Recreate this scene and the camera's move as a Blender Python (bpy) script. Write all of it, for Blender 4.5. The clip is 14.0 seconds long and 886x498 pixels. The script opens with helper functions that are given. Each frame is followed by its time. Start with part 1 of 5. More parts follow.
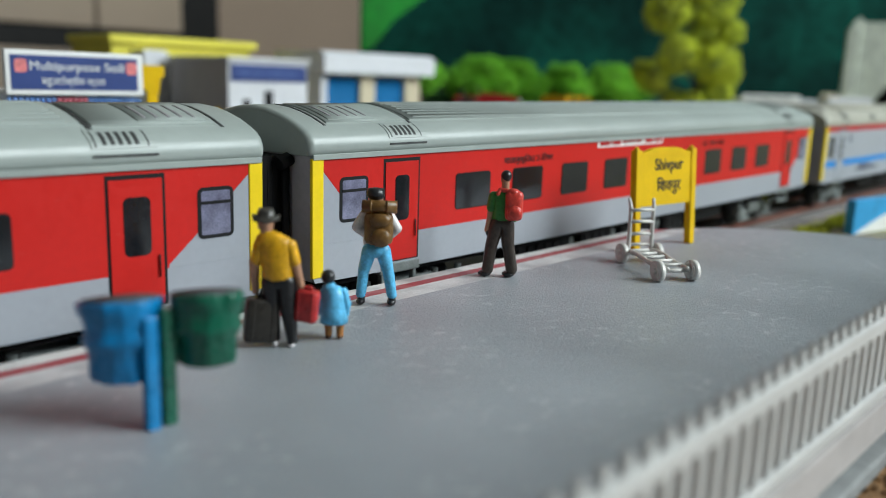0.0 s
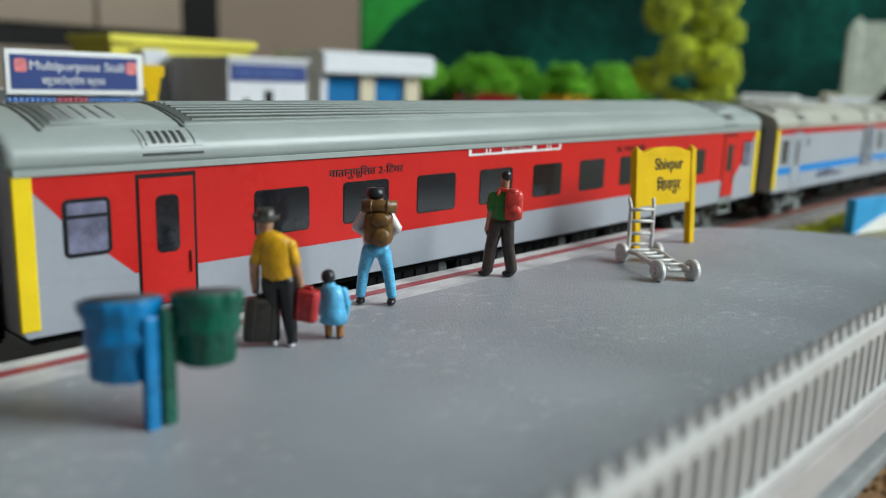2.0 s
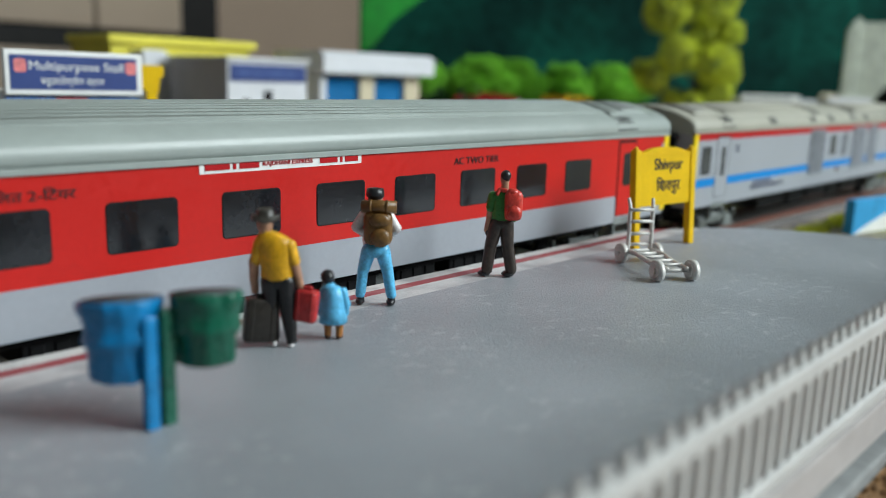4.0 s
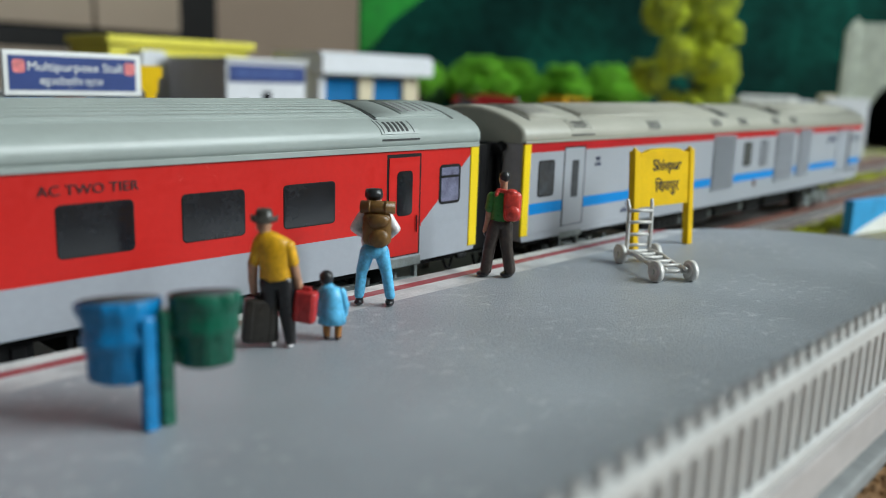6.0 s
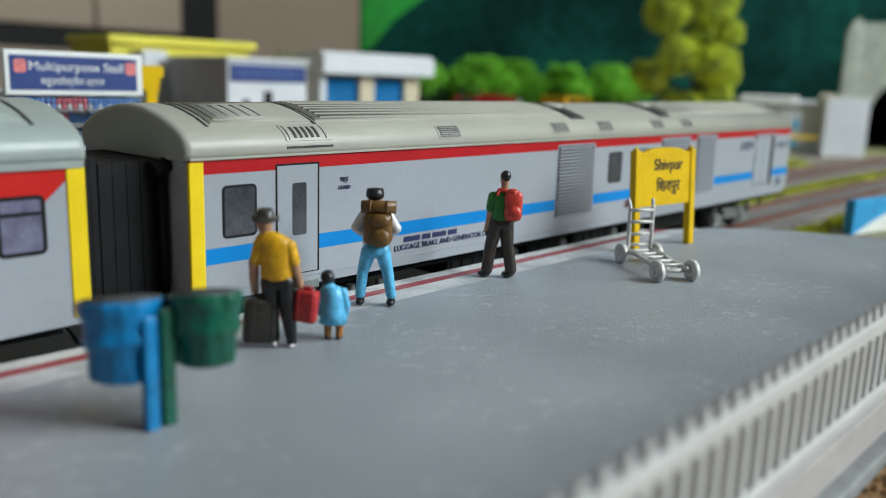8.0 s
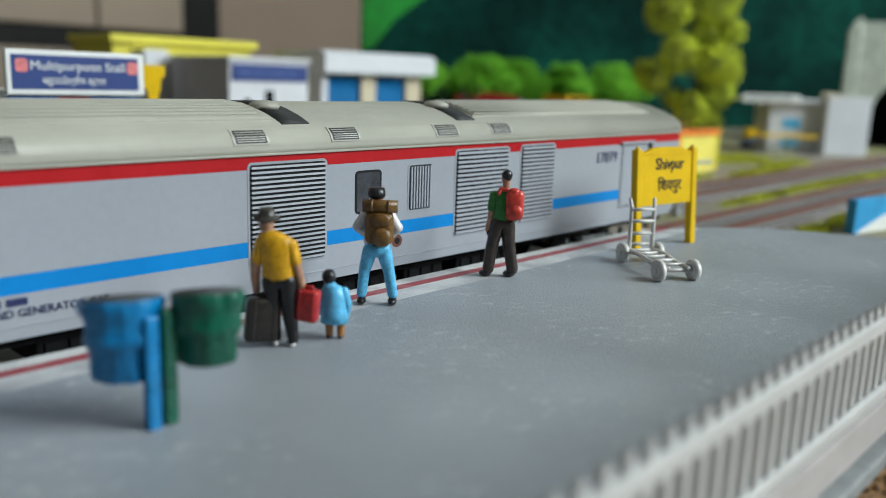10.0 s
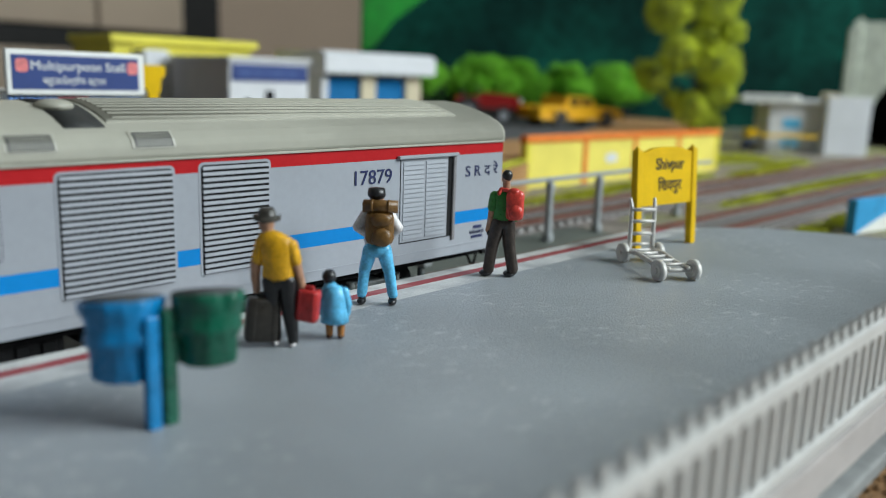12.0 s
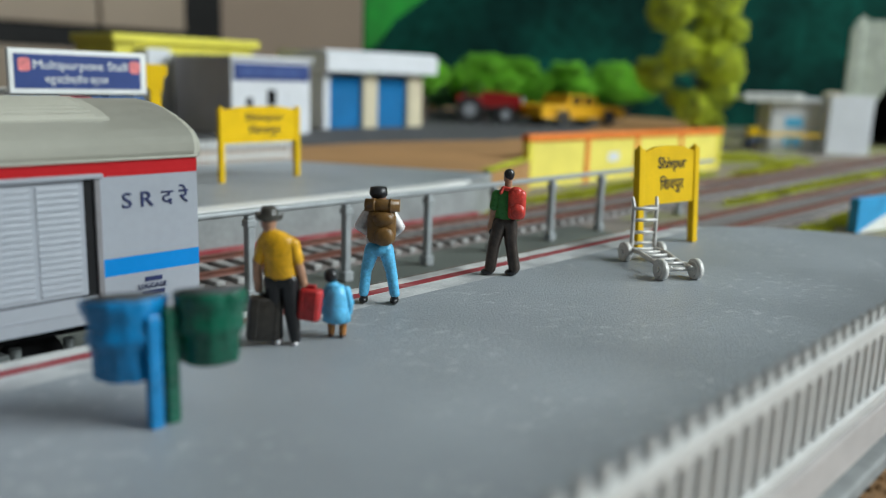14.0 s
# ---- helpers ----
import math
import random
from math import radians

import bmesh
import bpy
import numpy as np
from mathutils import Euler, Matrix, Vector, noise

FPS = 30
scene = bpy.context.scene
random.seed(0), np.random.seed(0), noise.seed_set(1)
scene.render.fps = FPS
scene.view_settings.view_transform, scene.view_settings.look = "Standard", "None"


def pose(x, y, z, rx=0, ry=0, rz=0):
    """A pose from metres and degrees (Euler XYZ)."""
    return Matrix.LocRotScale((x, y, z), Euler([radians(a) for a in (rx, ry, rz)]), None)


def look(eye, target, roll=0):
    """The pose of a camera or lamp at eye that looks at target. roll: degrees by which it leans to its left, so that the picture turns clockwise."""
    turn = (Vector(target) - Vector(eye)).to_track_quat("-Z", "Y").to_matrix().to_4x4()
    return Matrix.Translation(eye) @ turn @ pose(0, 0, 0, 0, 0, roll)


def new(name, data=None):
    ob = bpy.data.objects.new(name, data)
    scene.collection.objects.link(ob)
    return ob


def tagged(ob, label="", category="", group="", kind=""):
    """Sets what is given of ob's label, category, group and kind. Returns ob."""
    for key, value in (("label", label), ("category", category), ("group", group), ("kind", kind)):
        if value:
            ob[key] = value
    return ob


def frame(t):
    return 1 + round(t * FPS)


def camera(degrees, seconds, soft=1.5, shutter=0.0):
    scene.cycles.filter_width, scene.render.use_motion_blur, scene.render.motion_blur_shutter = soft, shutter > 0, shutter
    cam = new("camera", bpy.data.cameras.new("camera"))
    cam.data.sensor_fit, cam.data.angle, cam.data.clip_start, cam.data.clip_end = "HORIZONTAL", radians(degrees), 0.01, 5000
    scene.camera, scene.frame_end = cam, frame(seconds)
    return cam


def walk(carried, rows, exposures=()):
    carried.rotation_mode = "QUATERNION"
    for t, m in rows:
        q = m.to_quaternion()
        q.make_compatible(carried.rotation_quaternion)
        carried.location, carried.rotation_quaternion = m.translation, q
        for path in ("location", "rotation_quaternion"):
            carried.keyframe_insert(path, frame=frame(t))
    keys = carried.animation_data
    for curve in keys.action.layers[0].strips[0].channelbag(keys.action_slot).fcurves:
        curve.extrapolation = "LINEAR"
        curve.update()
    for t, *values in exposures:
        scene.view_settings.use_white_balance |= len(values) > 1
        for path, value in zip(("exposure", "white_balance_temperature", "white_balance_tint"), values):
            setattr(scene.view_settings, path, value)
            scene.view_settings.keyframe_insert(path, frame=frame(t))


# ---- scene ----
MM = 0.001  # the layout is a table-top railway, about 1:87; lengths below are in millimetres


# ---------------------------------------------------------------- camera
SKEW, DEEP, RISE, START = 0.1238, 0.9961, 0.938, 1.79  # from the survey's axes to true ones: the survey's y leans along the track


def plan(x, y):
    return x + SKEW * y + START, y * DEEP + 1.63


def lay(pts):
    return [plan(*p) for p in pts]


def put(x, y, z, rz=0):
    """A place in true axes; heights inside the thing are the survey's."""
    return pose(x * MM, y * MM, z * MM, 0, 0, rz) @ Matrix.Diagonal((1, 1, RISE, 1))


def at(x, y, z, rx=0, ry=0, rz=0):
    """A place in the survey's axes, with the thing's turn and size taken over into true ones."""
    c, d = math.cos(radians(rz)), math.sin(radians(rz))
    ex, ey = Vector((c + SKEW * d, DEEP * d)), Vector((-d + SKEW * c, DEEP * c))
    px, py = plan(x, y)
    return pose(px * MM, py * MM, z * MM, rx, ry, math.degrees(math.atan2(ex.y, ex.x))) @ Matrix.Diagonal((ex.length, ey.length, RISE, 1))


cam = camera(55.82, 14.0, soft=0.8)
cam.data.dof.use_dof = True
cam.data.dof.focus_distance = 0.1677
cam.data.dof.aperture_fstop = 13.4
cam.data.dof.aperture_blades = 0
EYE = Vector((0, 0, 42.23 * MM))
YAW, PITCH = 0.832, 0.201
AIM = Vector((math.sin(YAW) * math.cos(PITCH), math.cos(YAW) * math.cos(PITCH), -math.sin(PITCH)))
BASE = look(EYE, EYE + AIM, 1.965)


def sway(right, down):
    # a slight turn of the hand-held camera, in thousandths of a radian
    return BASE @ pose(0, 0, 0, math.degrees(down * 0.876 * MM), math.degrees(right * 0.876 * MM), 0)


walk(cam, [(0.0, sway(0, 0)), (1.5, sway(-0.1, -0.3)), (3.2, sway(0, -0.7)), (5.3, sway(-2.3, 1.1)), (6.0, sway(-2.3, 0.8)),
           (6.6, sway(-2.2, 0.4)), (7.2, sway(-0.9, 0.4)), (8.2, sway(-0.8, 0.3)), (10.3, sway(1.2, -0.6)),
           (12.4, sway(1.4, -0.4)), (13.0, sway(2.2, -0.5)), (13.5, sway(2.6, -0.8)), (14.0, sway(3.9, -1.9))])

# ---------------------------------------------------------------- light
world = bpy.data.worlds.new("world")
scene.world = world
world.use_nodes = True
wn = world.node_tree
sky = wn.nodes.new("ShaderNodeTexSky")
sky.sky_type, sky.sun_disc = "NISHITA", False
sky.sun_elevation, sky.sun_rotation = radians(38), radians(150)
wn.nodes["Background"].inputs["Strength"].default_value = 0.12
wn.links.new(sky.outputs["Color"], wn.nodes["Background"].inputs["Color"])

WINDOW = (1150, -1200, 620)  # centre of the room's window, in the wall behind and to the side of the camera


def window_light(name, x, y, z, w, h, watts, target, tint):
    lamp = bpy.data.lights.new(name, "AREA")
    lamp.shape, lamp.size, lamp.size_y, lamp.energy, lamp.color = "RECTANGLE", w * MM, h * MM, watts, tint
    ob = new(name, lamp)
    ob.matrix_world = look((x * MM, y * MM, z * MM), target)
    return ob


window_light("window_daylight", 1150, -1190, 1100, 1300, 1150, 58, (0.75, 0.3, 0.0), (0.87, 0.98, 1.0))
scene.view_settings.exposure = 0.0


# ---------------------------------------------------------------- materials
def mat(name, color, rough=0.5, metal=0.0, vary=0.12, size=3.0, bump=0.0, fine=None, second=None, amount=0.5, sharp=0.1, spec=0.5, coat=0.0, scuff=None):
    """A surface with large and small variation. size: the large patches, in mm; fine: the grain; second: a colour that shows in patches."""
    m = bpy.data.materials.new(name)
    m.use_nodes = True
    nt = m.node_tree
    b = nt.nodes["Principled BSDF"]
    b.inputs["Roughness"].default_value, b.inputs["Metallic"].default_value = rough, metal
    b.inputs["Specular IOR Level"].default_value = spec
    b.inputs["Coat Weight"].default_value = coat
    co = nt.nodes.new("ShaderNodeTexCoord")

    def noise_at(mm, detail=4.0):
        n = nt.nodes.new("ShaderNodeTexNoise")
        n.inputs["Scale"].default_value, n.inputs["Detail"].default_value = 1000.0 / mm, detail
        nt.links.new(co.outputs["Object"], n.inputs["Vector"])
        return n.outputs["Fac"]

    def ramp(fac, lo, hi, a, c):
        r = nt.nodes.new("ShaderNodeMapRange")
        for key, v in (("From Min", lo), ("From Max", hi), ("To Min", a), ("To Max", c)):
            r.inputs[key].default_value = v
        nt.links.new(fac, r.inputs["Value"])
        return r.outputs["Result"]

    def mix(kind, fac, a, c):
        x = nt.nodes.new("ShaderNodeMix")
        x.data_type, x.blend_type = "RGBA", kind
        for sock, v in ((x.inputs[0], fac), (x.inputs[6], a), (x.inputs[7], c)):
            if isinstance(v, bpy.types.NodeSocket):
                nt.links.new(v, sock)
            elif isinstance(v, float):
                sock.default_value = v
            else:
                sock.default_value = (*v, 1)
        return x.outputs[2]

    big, small = noise_at(size), noise_at(fine or size / 9)
    col = mix("MIX", ramp(big, 0.5 + (0.5 - amount) * 0.5 - sharp, 0.5 + (0.5 - amount) * 0.5 + sharp, 0, 1), color, second) if second else None
    dark, light = [c * (1 - vary) for c in color], [min(1, c * (1 + vary)) for c in color]
    if col is None:
        col = mix("MIX", ramp(big, 0.3, 0.7, 0, 1), dark, light)
    v = ramp(small, 0.3, 0.7, 1 - vary * 0.7, 1 + vary * 0.4)
    vc = nt.nodes.new("ShaderNodeCombineColor")
    for i in range(3):
        nt.links.new(v, vc.inputs[i])
    col = mix("MULTIPLY", 1.0, col, vc.outputs["Color"])
    if scuff:
        # worn streaks: (colour, length in mm, share)
        mp = nt.nodes.new("ShaderNodeMapping")
        mp.inputs["Scale"].default_value, mp.inputs["Rotation"].default_value = (0.75, 1.0, 1.0), (0, 0, 0.9)
        nt.links.new(co.outputs["Object"], mp.inputs["Vector"])
        sn = nt.nodes.new("ShaderNodeTexNoise")
        sn.inputs["Scale"].default_value, sn.inputs["Detail"].default_value, sn.inputs["Roughness"].default_value = 1000.0 / scuff[1], 9.0, 0.72
        nt.links.new(mp.outputs["Vector"], sn.inputs["Vector"])
        wide = noise_at(scuff[1] * 11, 1.0)
        both = nt.nodes.new("ShaderNodeMath")
        both.operation = "MULTIPLY"
        nt.links.new(ramp(sn.outputs["Fac"], scuff[2], scuff[2] + 0.09, 0, 0.8), both.inputs[0])
        nt.links.new(ramp(wide, 0.42, 0.6, 0.0, 0.85), both.inputs[1])
        col = mix("MIX", both.outputs["Value"], col, scuff[0])
    nt.links.new(col, b.inputs["Base Color"])
    nt.links.new(ramp(small, 0.3, 0.7, max(0.02, rough - 0.07), min(1, rough + 0.07)), b.inputs["Roughness"])
    if bump:
        k = nt.nodes.new("ShaderNodeBump")
        k.inputs["Strength"].default_value, k.inputs["Distance"].default_value = 1.0, bump * MM
        nt.links.new(small, k.inputs["Height"])
        nt.links.new(k.outputs["Normal"], b.inputs["Normal"])
    return m


M = dict(
    red=mat("red_paint", (0.57, 0.014, 0.010), 0.38, spec=0.35, vary=0.07, size=30, fine=1.2, bump=0.012, scuff=((0.66, 0.10, 0.09), 2.2, 0.63)),
    redband=mat("dark_red_paint", (0.45, 0.012, 0.016), 0.42, spec=0.2, vary=0.1, size=20, fine=1.0, bump=0.02),
    grey=mat("grey_paint", (0.34, 0.36, 0.40), 0.38, vary=0.05, size=30, fine=1.5, bump=0.015),
    silver=mat("silver_grey_paint", (0.34, 0.36, 0.40), 0.36, vary=0.05, size=30, fine=1.5, bump=0.015),
    roofgrey=mat("roof_grey", (0.33, 0.37, 0.35), 0.36, vary=0.06, size=25, fine=2.0, bump=0.008),
    roofcream=mat("roof_cream", (0.40, 0.39, 0.33), 0.42, vary=0.06, size=25, fine=2.0, bump=0.008),
    endgrey=mat("end_grey", (0.22, 0.21, 0.22), 0.5, vary=0.12, size=9),
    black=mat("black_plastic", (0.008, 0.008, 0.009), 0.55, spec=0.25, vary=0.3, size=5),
    pane=mat("dark_glazing", (0.012, 0.013, 0.016), 0.12, vary=0.3, size=6),
    smallpane=mat("hazy_glazing", (0.16, 0.16, 0.24), 0.15, vary=0.35, size=3),
    greypane=mat("grey_glazing", (0.05, 0.055, 0.065), 0.15, vary=0.3, size=5),
    yellow=mat("yellow_paint", (0.76, 0.47, 0.002), 0.45, spec=0.25, vary=0.08, size=8, fine=0.9, bump=0.03),
    endwall=mat("end_wall_grey", (0.42, 0.40, 0.43), 0.5, vary=0.1, size=9),
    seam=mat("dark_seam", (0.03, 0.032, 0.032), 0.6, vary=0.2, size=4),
    stripyellow=mat("bright_yellow_strip", (0.88, 0.62, 0.003), 0.4, vary=0.05, size=8),
    stripe=mat("blue_stripe", (0.002, 0.22, 0.60), 0.42, spec=0.2, vary=0.06, size=15),
    ink=mat("dark_ink", (0.012, 0.02, 0.09), 0.5, vary=0.2, size=2),
    inkblack=mat("black_ink", (0.012, 0.011, 0.012), 0.5, vary=0.2, size=2),
    bogie=mat("bogie_grey", (0.19, 0.21, 0.205), 0.5, vary=0.3, size=4, bump=0.05),
    bogiedark=mat("underframe_black", (0.012, 0.012, 0.013), 0.6, spec=0.25, vary=0.3, size=4),
    steel=mat("bright_steel", (0.55, 0.55, 0.55), 0.25, 1.0, vary=0.1, size=3),
    platform=mat("platform_grey", (0.295, 0.32, 0.345), 0.42, vary=0.15, size=42, fine=0.55, bump=0.15, scuff=((0.50, 0.52, 0.53), 2.4, 0.54)),
    edgewhite=mat("worn_white_paint", (0.62, 0.62, 0.60), 0.5, vary=0.12, size=8, fine=1.1, bump=0.06, second=(0.36, 0.36, 0.36), amount=0.35),
    edgered=mat("worn_red_paint", (0.30, 0.035, 0.045), 0.5, vary=0.15, size=6, fine=1.0, second=(0.38, 0.13, 0.13), amount=0.35),
    edgepale=mat("pale_strip", (0.58, 0.59, 0.59), 0.5, vary=0.15, size=12, fine=0.8, bump=0.12, scuff=((0.62, 0.63, 0.63), 5, 0.54), second=(0.38, 0.39, 0.40), amount=0.5),
    concrete=mat("platform_wall", (0.27, 0.28, 0.28), 0.7, vary=0.2, size=20, bump=0.08),
    plinth=mat("pinkish_plinth", (0.50, 0.47, 0.46), 0.6, vary=0.1, size=12, bump=0.05),
    bedgrey=mat("track_bed_grey", (0.105, 0.118, 0.105), 0.6, vary=0.18, size=25, fine=1.5, bump=0.1),
    rust=mat("rusty_rail", (0.16, 0.055, 0.035), 0.5, vary=0.25, size=5),
    sleeper=mat("sleeper_concrete", (0.33, 0.32, 0.31), 0.7, vary=0.2, size=5, bump=0.05),
    sleeperdark=mat("sleeper_brown", (0.07, 0.045, 0.04), 0.7, vary=0.25, size=5),
    ballast=mat("ballast", (0.20, 0.17, 0.16), 0.85, vary=0.5, size=6, fine=1.1, bump=0.5),
    gravel=mat("brown_gravel", (0.28, 0.15, 0.06), 0.9, vary=0.6, size=5, fine=0.9, bump=0.6),
    earth=mat("earth", (0.22, 0.19, 0.16), 0.9, vary=0.35, size=30, fine=1.5, bump=0.4, second=(0.30, 0.32, 0.05), amount=0.35),
    sand=mat("sand", (0.38, 0.20, 0.075), 0.9, vary=0.12, size=60, fine=1.5, bump=0.1),
    asphalt=mat("asphalt", (0.075, 0.076, 0.08), 0.8, vary=0.15, size=30, fine=1.2, bump=0.1),
    grass=mat("grass_fibre", (0.46, 0.48, 0.035), 0.9, vary=0.35, size=12),
    post=mat("grey_railing", (0.33, 0.35, 0.36), 0.4, vary=0.12, size=5),
    whitep=mat("white_plastic", (0.78, 0.78, 0.76), 0.42, vary=0.05, size=6, bump=0.02),
    fencew=mat("fence_white", (0.60, 0.60, 0.59), 0.45, vary=0.06, size=6),
    silverp=mat("trolley_silver", (0.62, 0.60, 0.57), 0.4, 0.15, vary=0.15, size=2.5, bump=0.05),
    binblue=mat("bin_blue", (0.003, 0.20, 0.47), 0.3, vary=0.2, size=4, bump=0.06),
    bingreen=mat("bin_green", (0.004, 0.105, 0.06), 0.28, vary=0.25, size=4, bump=0.06),
    bininside=mat("bin_mouth_shade", (0.06, 0.065, 0.07), 0.7, vary=0.2, size=4),
)


# ---------------------------------------------------------------- building helpers
def box(bm, x0, y0, z0, x1, y1, z1, bevel=0.0, seg=2):
    r = bmesh.ops.create_cube(bm, size=1)
    for v in r["verts"]:
        v.co = Vector((x0 + (v.co.x + 0.5) * (x1 - x0), y0 + (v.co.y + 0.5) * (y1 - y0), z0 + (v.co.z + 0.5) * (z1 - z0)))
    if bevel:
        edges = list({e for v in r["verts"] for e in v.link_edges})
        bmesh.ops.bevel(bm, geom=edges, offset=bevel, segments=seg, profile=0.5, affect="EDGES")


def rod(bm, a, b, r0, r1=None, seg=12, caps=True, mi=0, flat=1.0):
    """A round bar from a to b."""
    a, b = Vector(a), Vector(b)
    r1 = r0 if r1 is None else r1
    z = (b - a).normalized()
    x = z.orthogonal().normalized() if abs(z.z) < 0.99 else Vector((1, 0, 0))
    y = z.cross(x).normalized()
    rings = []
    for p, r in ((a, r0), (b, r1)):
        rings.append([bm.verts.new(p + x * math.cos(k * math.tau / seg) * r + y * math.sin(k * math.tau / seg) * r * flat) for k in range(seg)])
    for k in range(seg):
        f = bm.faces.new((rings[0][k], rings[0][(k + 1) % seg], rings[1][(k + 1) % seg], rings[1][k]))
        f.material_index, f.smooth = mi, True
    if caps:
        for ring in (rings[0][::-1], rings[1]):
            bm.faces.new(ring).material_index = mi


def blob(bm, c, rx, ry, rz, mi=0, seg=12, tilt=None):
    """A rounded lump."""
    m = Matrix.Translation(c) @ (tilt or Matrix()) @ Matrix.Diagonal((rx, ry, rz, 1))
    r = bmesh.ops.create_uvsphere(bm, u_segments=seg, v_segments=max(6, seg * 2 // 3), radius=1, matrix=m)
    for f in {f for v in r["verts"] for f in v.link_faces}:
        f.material_index, f.smooth = mi, True


def limb(bm, pts, radii, mi=0, seg=10):
    """A bent tapering limb with rounded joints."""
    for i in range(len(pts) - 1):
        rod(bm, pts[i], pts[i + 1], radii[i], radii[i + 1], seg, False, mi)
    for p, r in zip(pts, radii):
        blob(bm, p, r, r, r, mi, seg)


def turned(bm, profile, c=(0, 0, 0), seg=28, smooth=True):
    """A turned form: profile of (radius, height) about the upright through c."""
    rings = [[bm.verts.new((c[0] + r * math.cos(k * math.tau / seg), c[1] + r * math.sin(k * math.tau / seg), c[2] + h)) for k in range(seg)] for r, h in profile]
    for a, b in zip(rings, rings[1:]):
        for k in range(seg):
            bm.faces.new((a[k], a[(k + 1) % seg], b[(k + 1) % seg], b[k])).smooth = smooth
    bm.faces.new(rings[0][::-1])
    bm.faces.new(rings[-1])


def slab(bm, pts, y0, y1, axis="y"):
    """A flat outline (x, z) given depth from y0 to y1; axis z: outline (x, y), depth in z; axis x: outline (y, z)."""
    def co(p, d):
        return {"y": (p[0], d, p[1]), "z": (p[0], p[1], d), "x": (d, p[0], p[1])}[axis]
    a = [bm.verts.new(co(p, y0)) for p in pts]
    b = [bm.verts.new(co(p, y1)) for p in pts]
    faces = [bm.faces.new(a), bm.faces.new(b[::-1])]
    for k in range(len(pts)):
        n = (k + 1) % len(pts)
        faces.append(bm.faces.new((a[n], a[k], b[k], b[n])))
    bmesh.ops.recalc_face_normals(bm, faces=faces)


def rounded(x0, z0, x1, z1, r, n=4):
    pts = []
    for cx, cz, a in ((x1 - r, z1 - r, 0), (x0 + r, z1 - r, 90), (x0 + r, z0 + r, 180), (x1 - r, z0 + r, 270)):
        for k in range(n + 1):
            t = radians(a + 90 * k / n)
            pts.append((cx + r * math.cos(t), cz + r * math.sin(t)))
    return pts


def mesh_of(name, bm, mats, shift=(0, 0, 0)):
    bmesh.ops.translate(bm, verts=bm.verts, vec=shift)
    bmesh.ops.scale(bm, verts=bm.verts, vec=(MM, MM, MM))
    me = bpy.data.meshes.new(name)
    bm.to_mesh(me)
    bm.free()
    for m in mats if isinstance(mats, (list, tuple)) else [mats]:
        me.materials.append(m)
    return me


def part(name, bm, material, parent, label="", shift=(0, 0, 0)):
    ob = new(name, mesh_of(name, bm, material, shift))
    ob.parent = parent
    return tagged(ob, label)


def thing(name, label, category, where=None, group="", kind=""):
    ob = new(name)
    ob.empty_display_size = 0.01
    ob.matrix_world = where or Matrix()
    return tagged(ob, label, category, group, kind)


def solid(name, bm, material, label, category, where=None, group="", kind=""):
    ob = new(name, mesh_of(name, bm, material))
    ob.matrix_world = where or Matrix()
    return tagged(ob, label, category, group, kind)


def B():
    return bmesh.new()


def words(text, width, height, depth=0.12, bold=0.0):
    """Lettering as a bmesh in the x-z plane, facing -y, its lower left corner at 0, fitted to width and height in mm."""
    cu = bpy.data.curves.new("lettering", "FONT")
    cu.body, cu.extrude, cu.resolution_u, cu.offset = text, 0.02, 3, bold
    ob = new("lettering", cu)
    bpy.context.view_layer.update()
    me = bpy.data.meshes.new_from_object(ob.evaluated_get(bpy.context.evaluated_depsgraph_get()))
    bpy.data.objects.remove(ob)
    bm = B()
    bm.from_mesh(me)
    bpy.data.meshes.remove(me)
    if not bm.verts:
        return bm
    lo = [min(v.co[i] for v in bm.verts) for i in range(3)]
    hi = [max(v.co[i] for v in bm.verts) for i in range(3)]
    for v in bm.verts:
        x, y, z = ((v.co[i] - lo[i]) / max(1e-6, hi[i] - lo[i]) for i in range(3))
        v.co = Vector((x * width, -z * depth, y * height))
    return bm


def bars(lengths, height, gap, depth=0.1):
    """A line of writing that cannot be read, as plain bars."""
    bm, x = B(), 0
    for n in lengths:
        box(bm, x, -depth, 0, x + n, 0, height)
        x += n + gap
    return bm


# ---------------------------------------------------------------- the room and the table
GROUND, RAIL = -15.95, -11.54
M["wallpaint"] = mat("beige_wall_paint", (0.54, 0.40, 0.30), 0.8, vary=0.05, size=400, fine=20)
M["palewall"] = mat("pale_wall_paint", (0.31, 0.32, 0.32), 0.8, vary=0.04, size=400, fine=20)
M["ceilingpaint"] = mat("white_ceiling_paint", (0.62, 0.63, 0.62), 0.85, vary=0.03, size=400, fine=20)
M["floortile"] = mat("floor_tile", (0.42, 0.42, 0.41), 0.4, vary=0.08, size=300, fine=10)
M["plywood"] = mat("plywood", (0.36, 0.24, 0.13), 0.6, vary=0.2, size=60, fine=4)
X0, X1, Y0, Y1, Z0, Z1 = -1500, 3200, -1200, 2600, -780, 1900


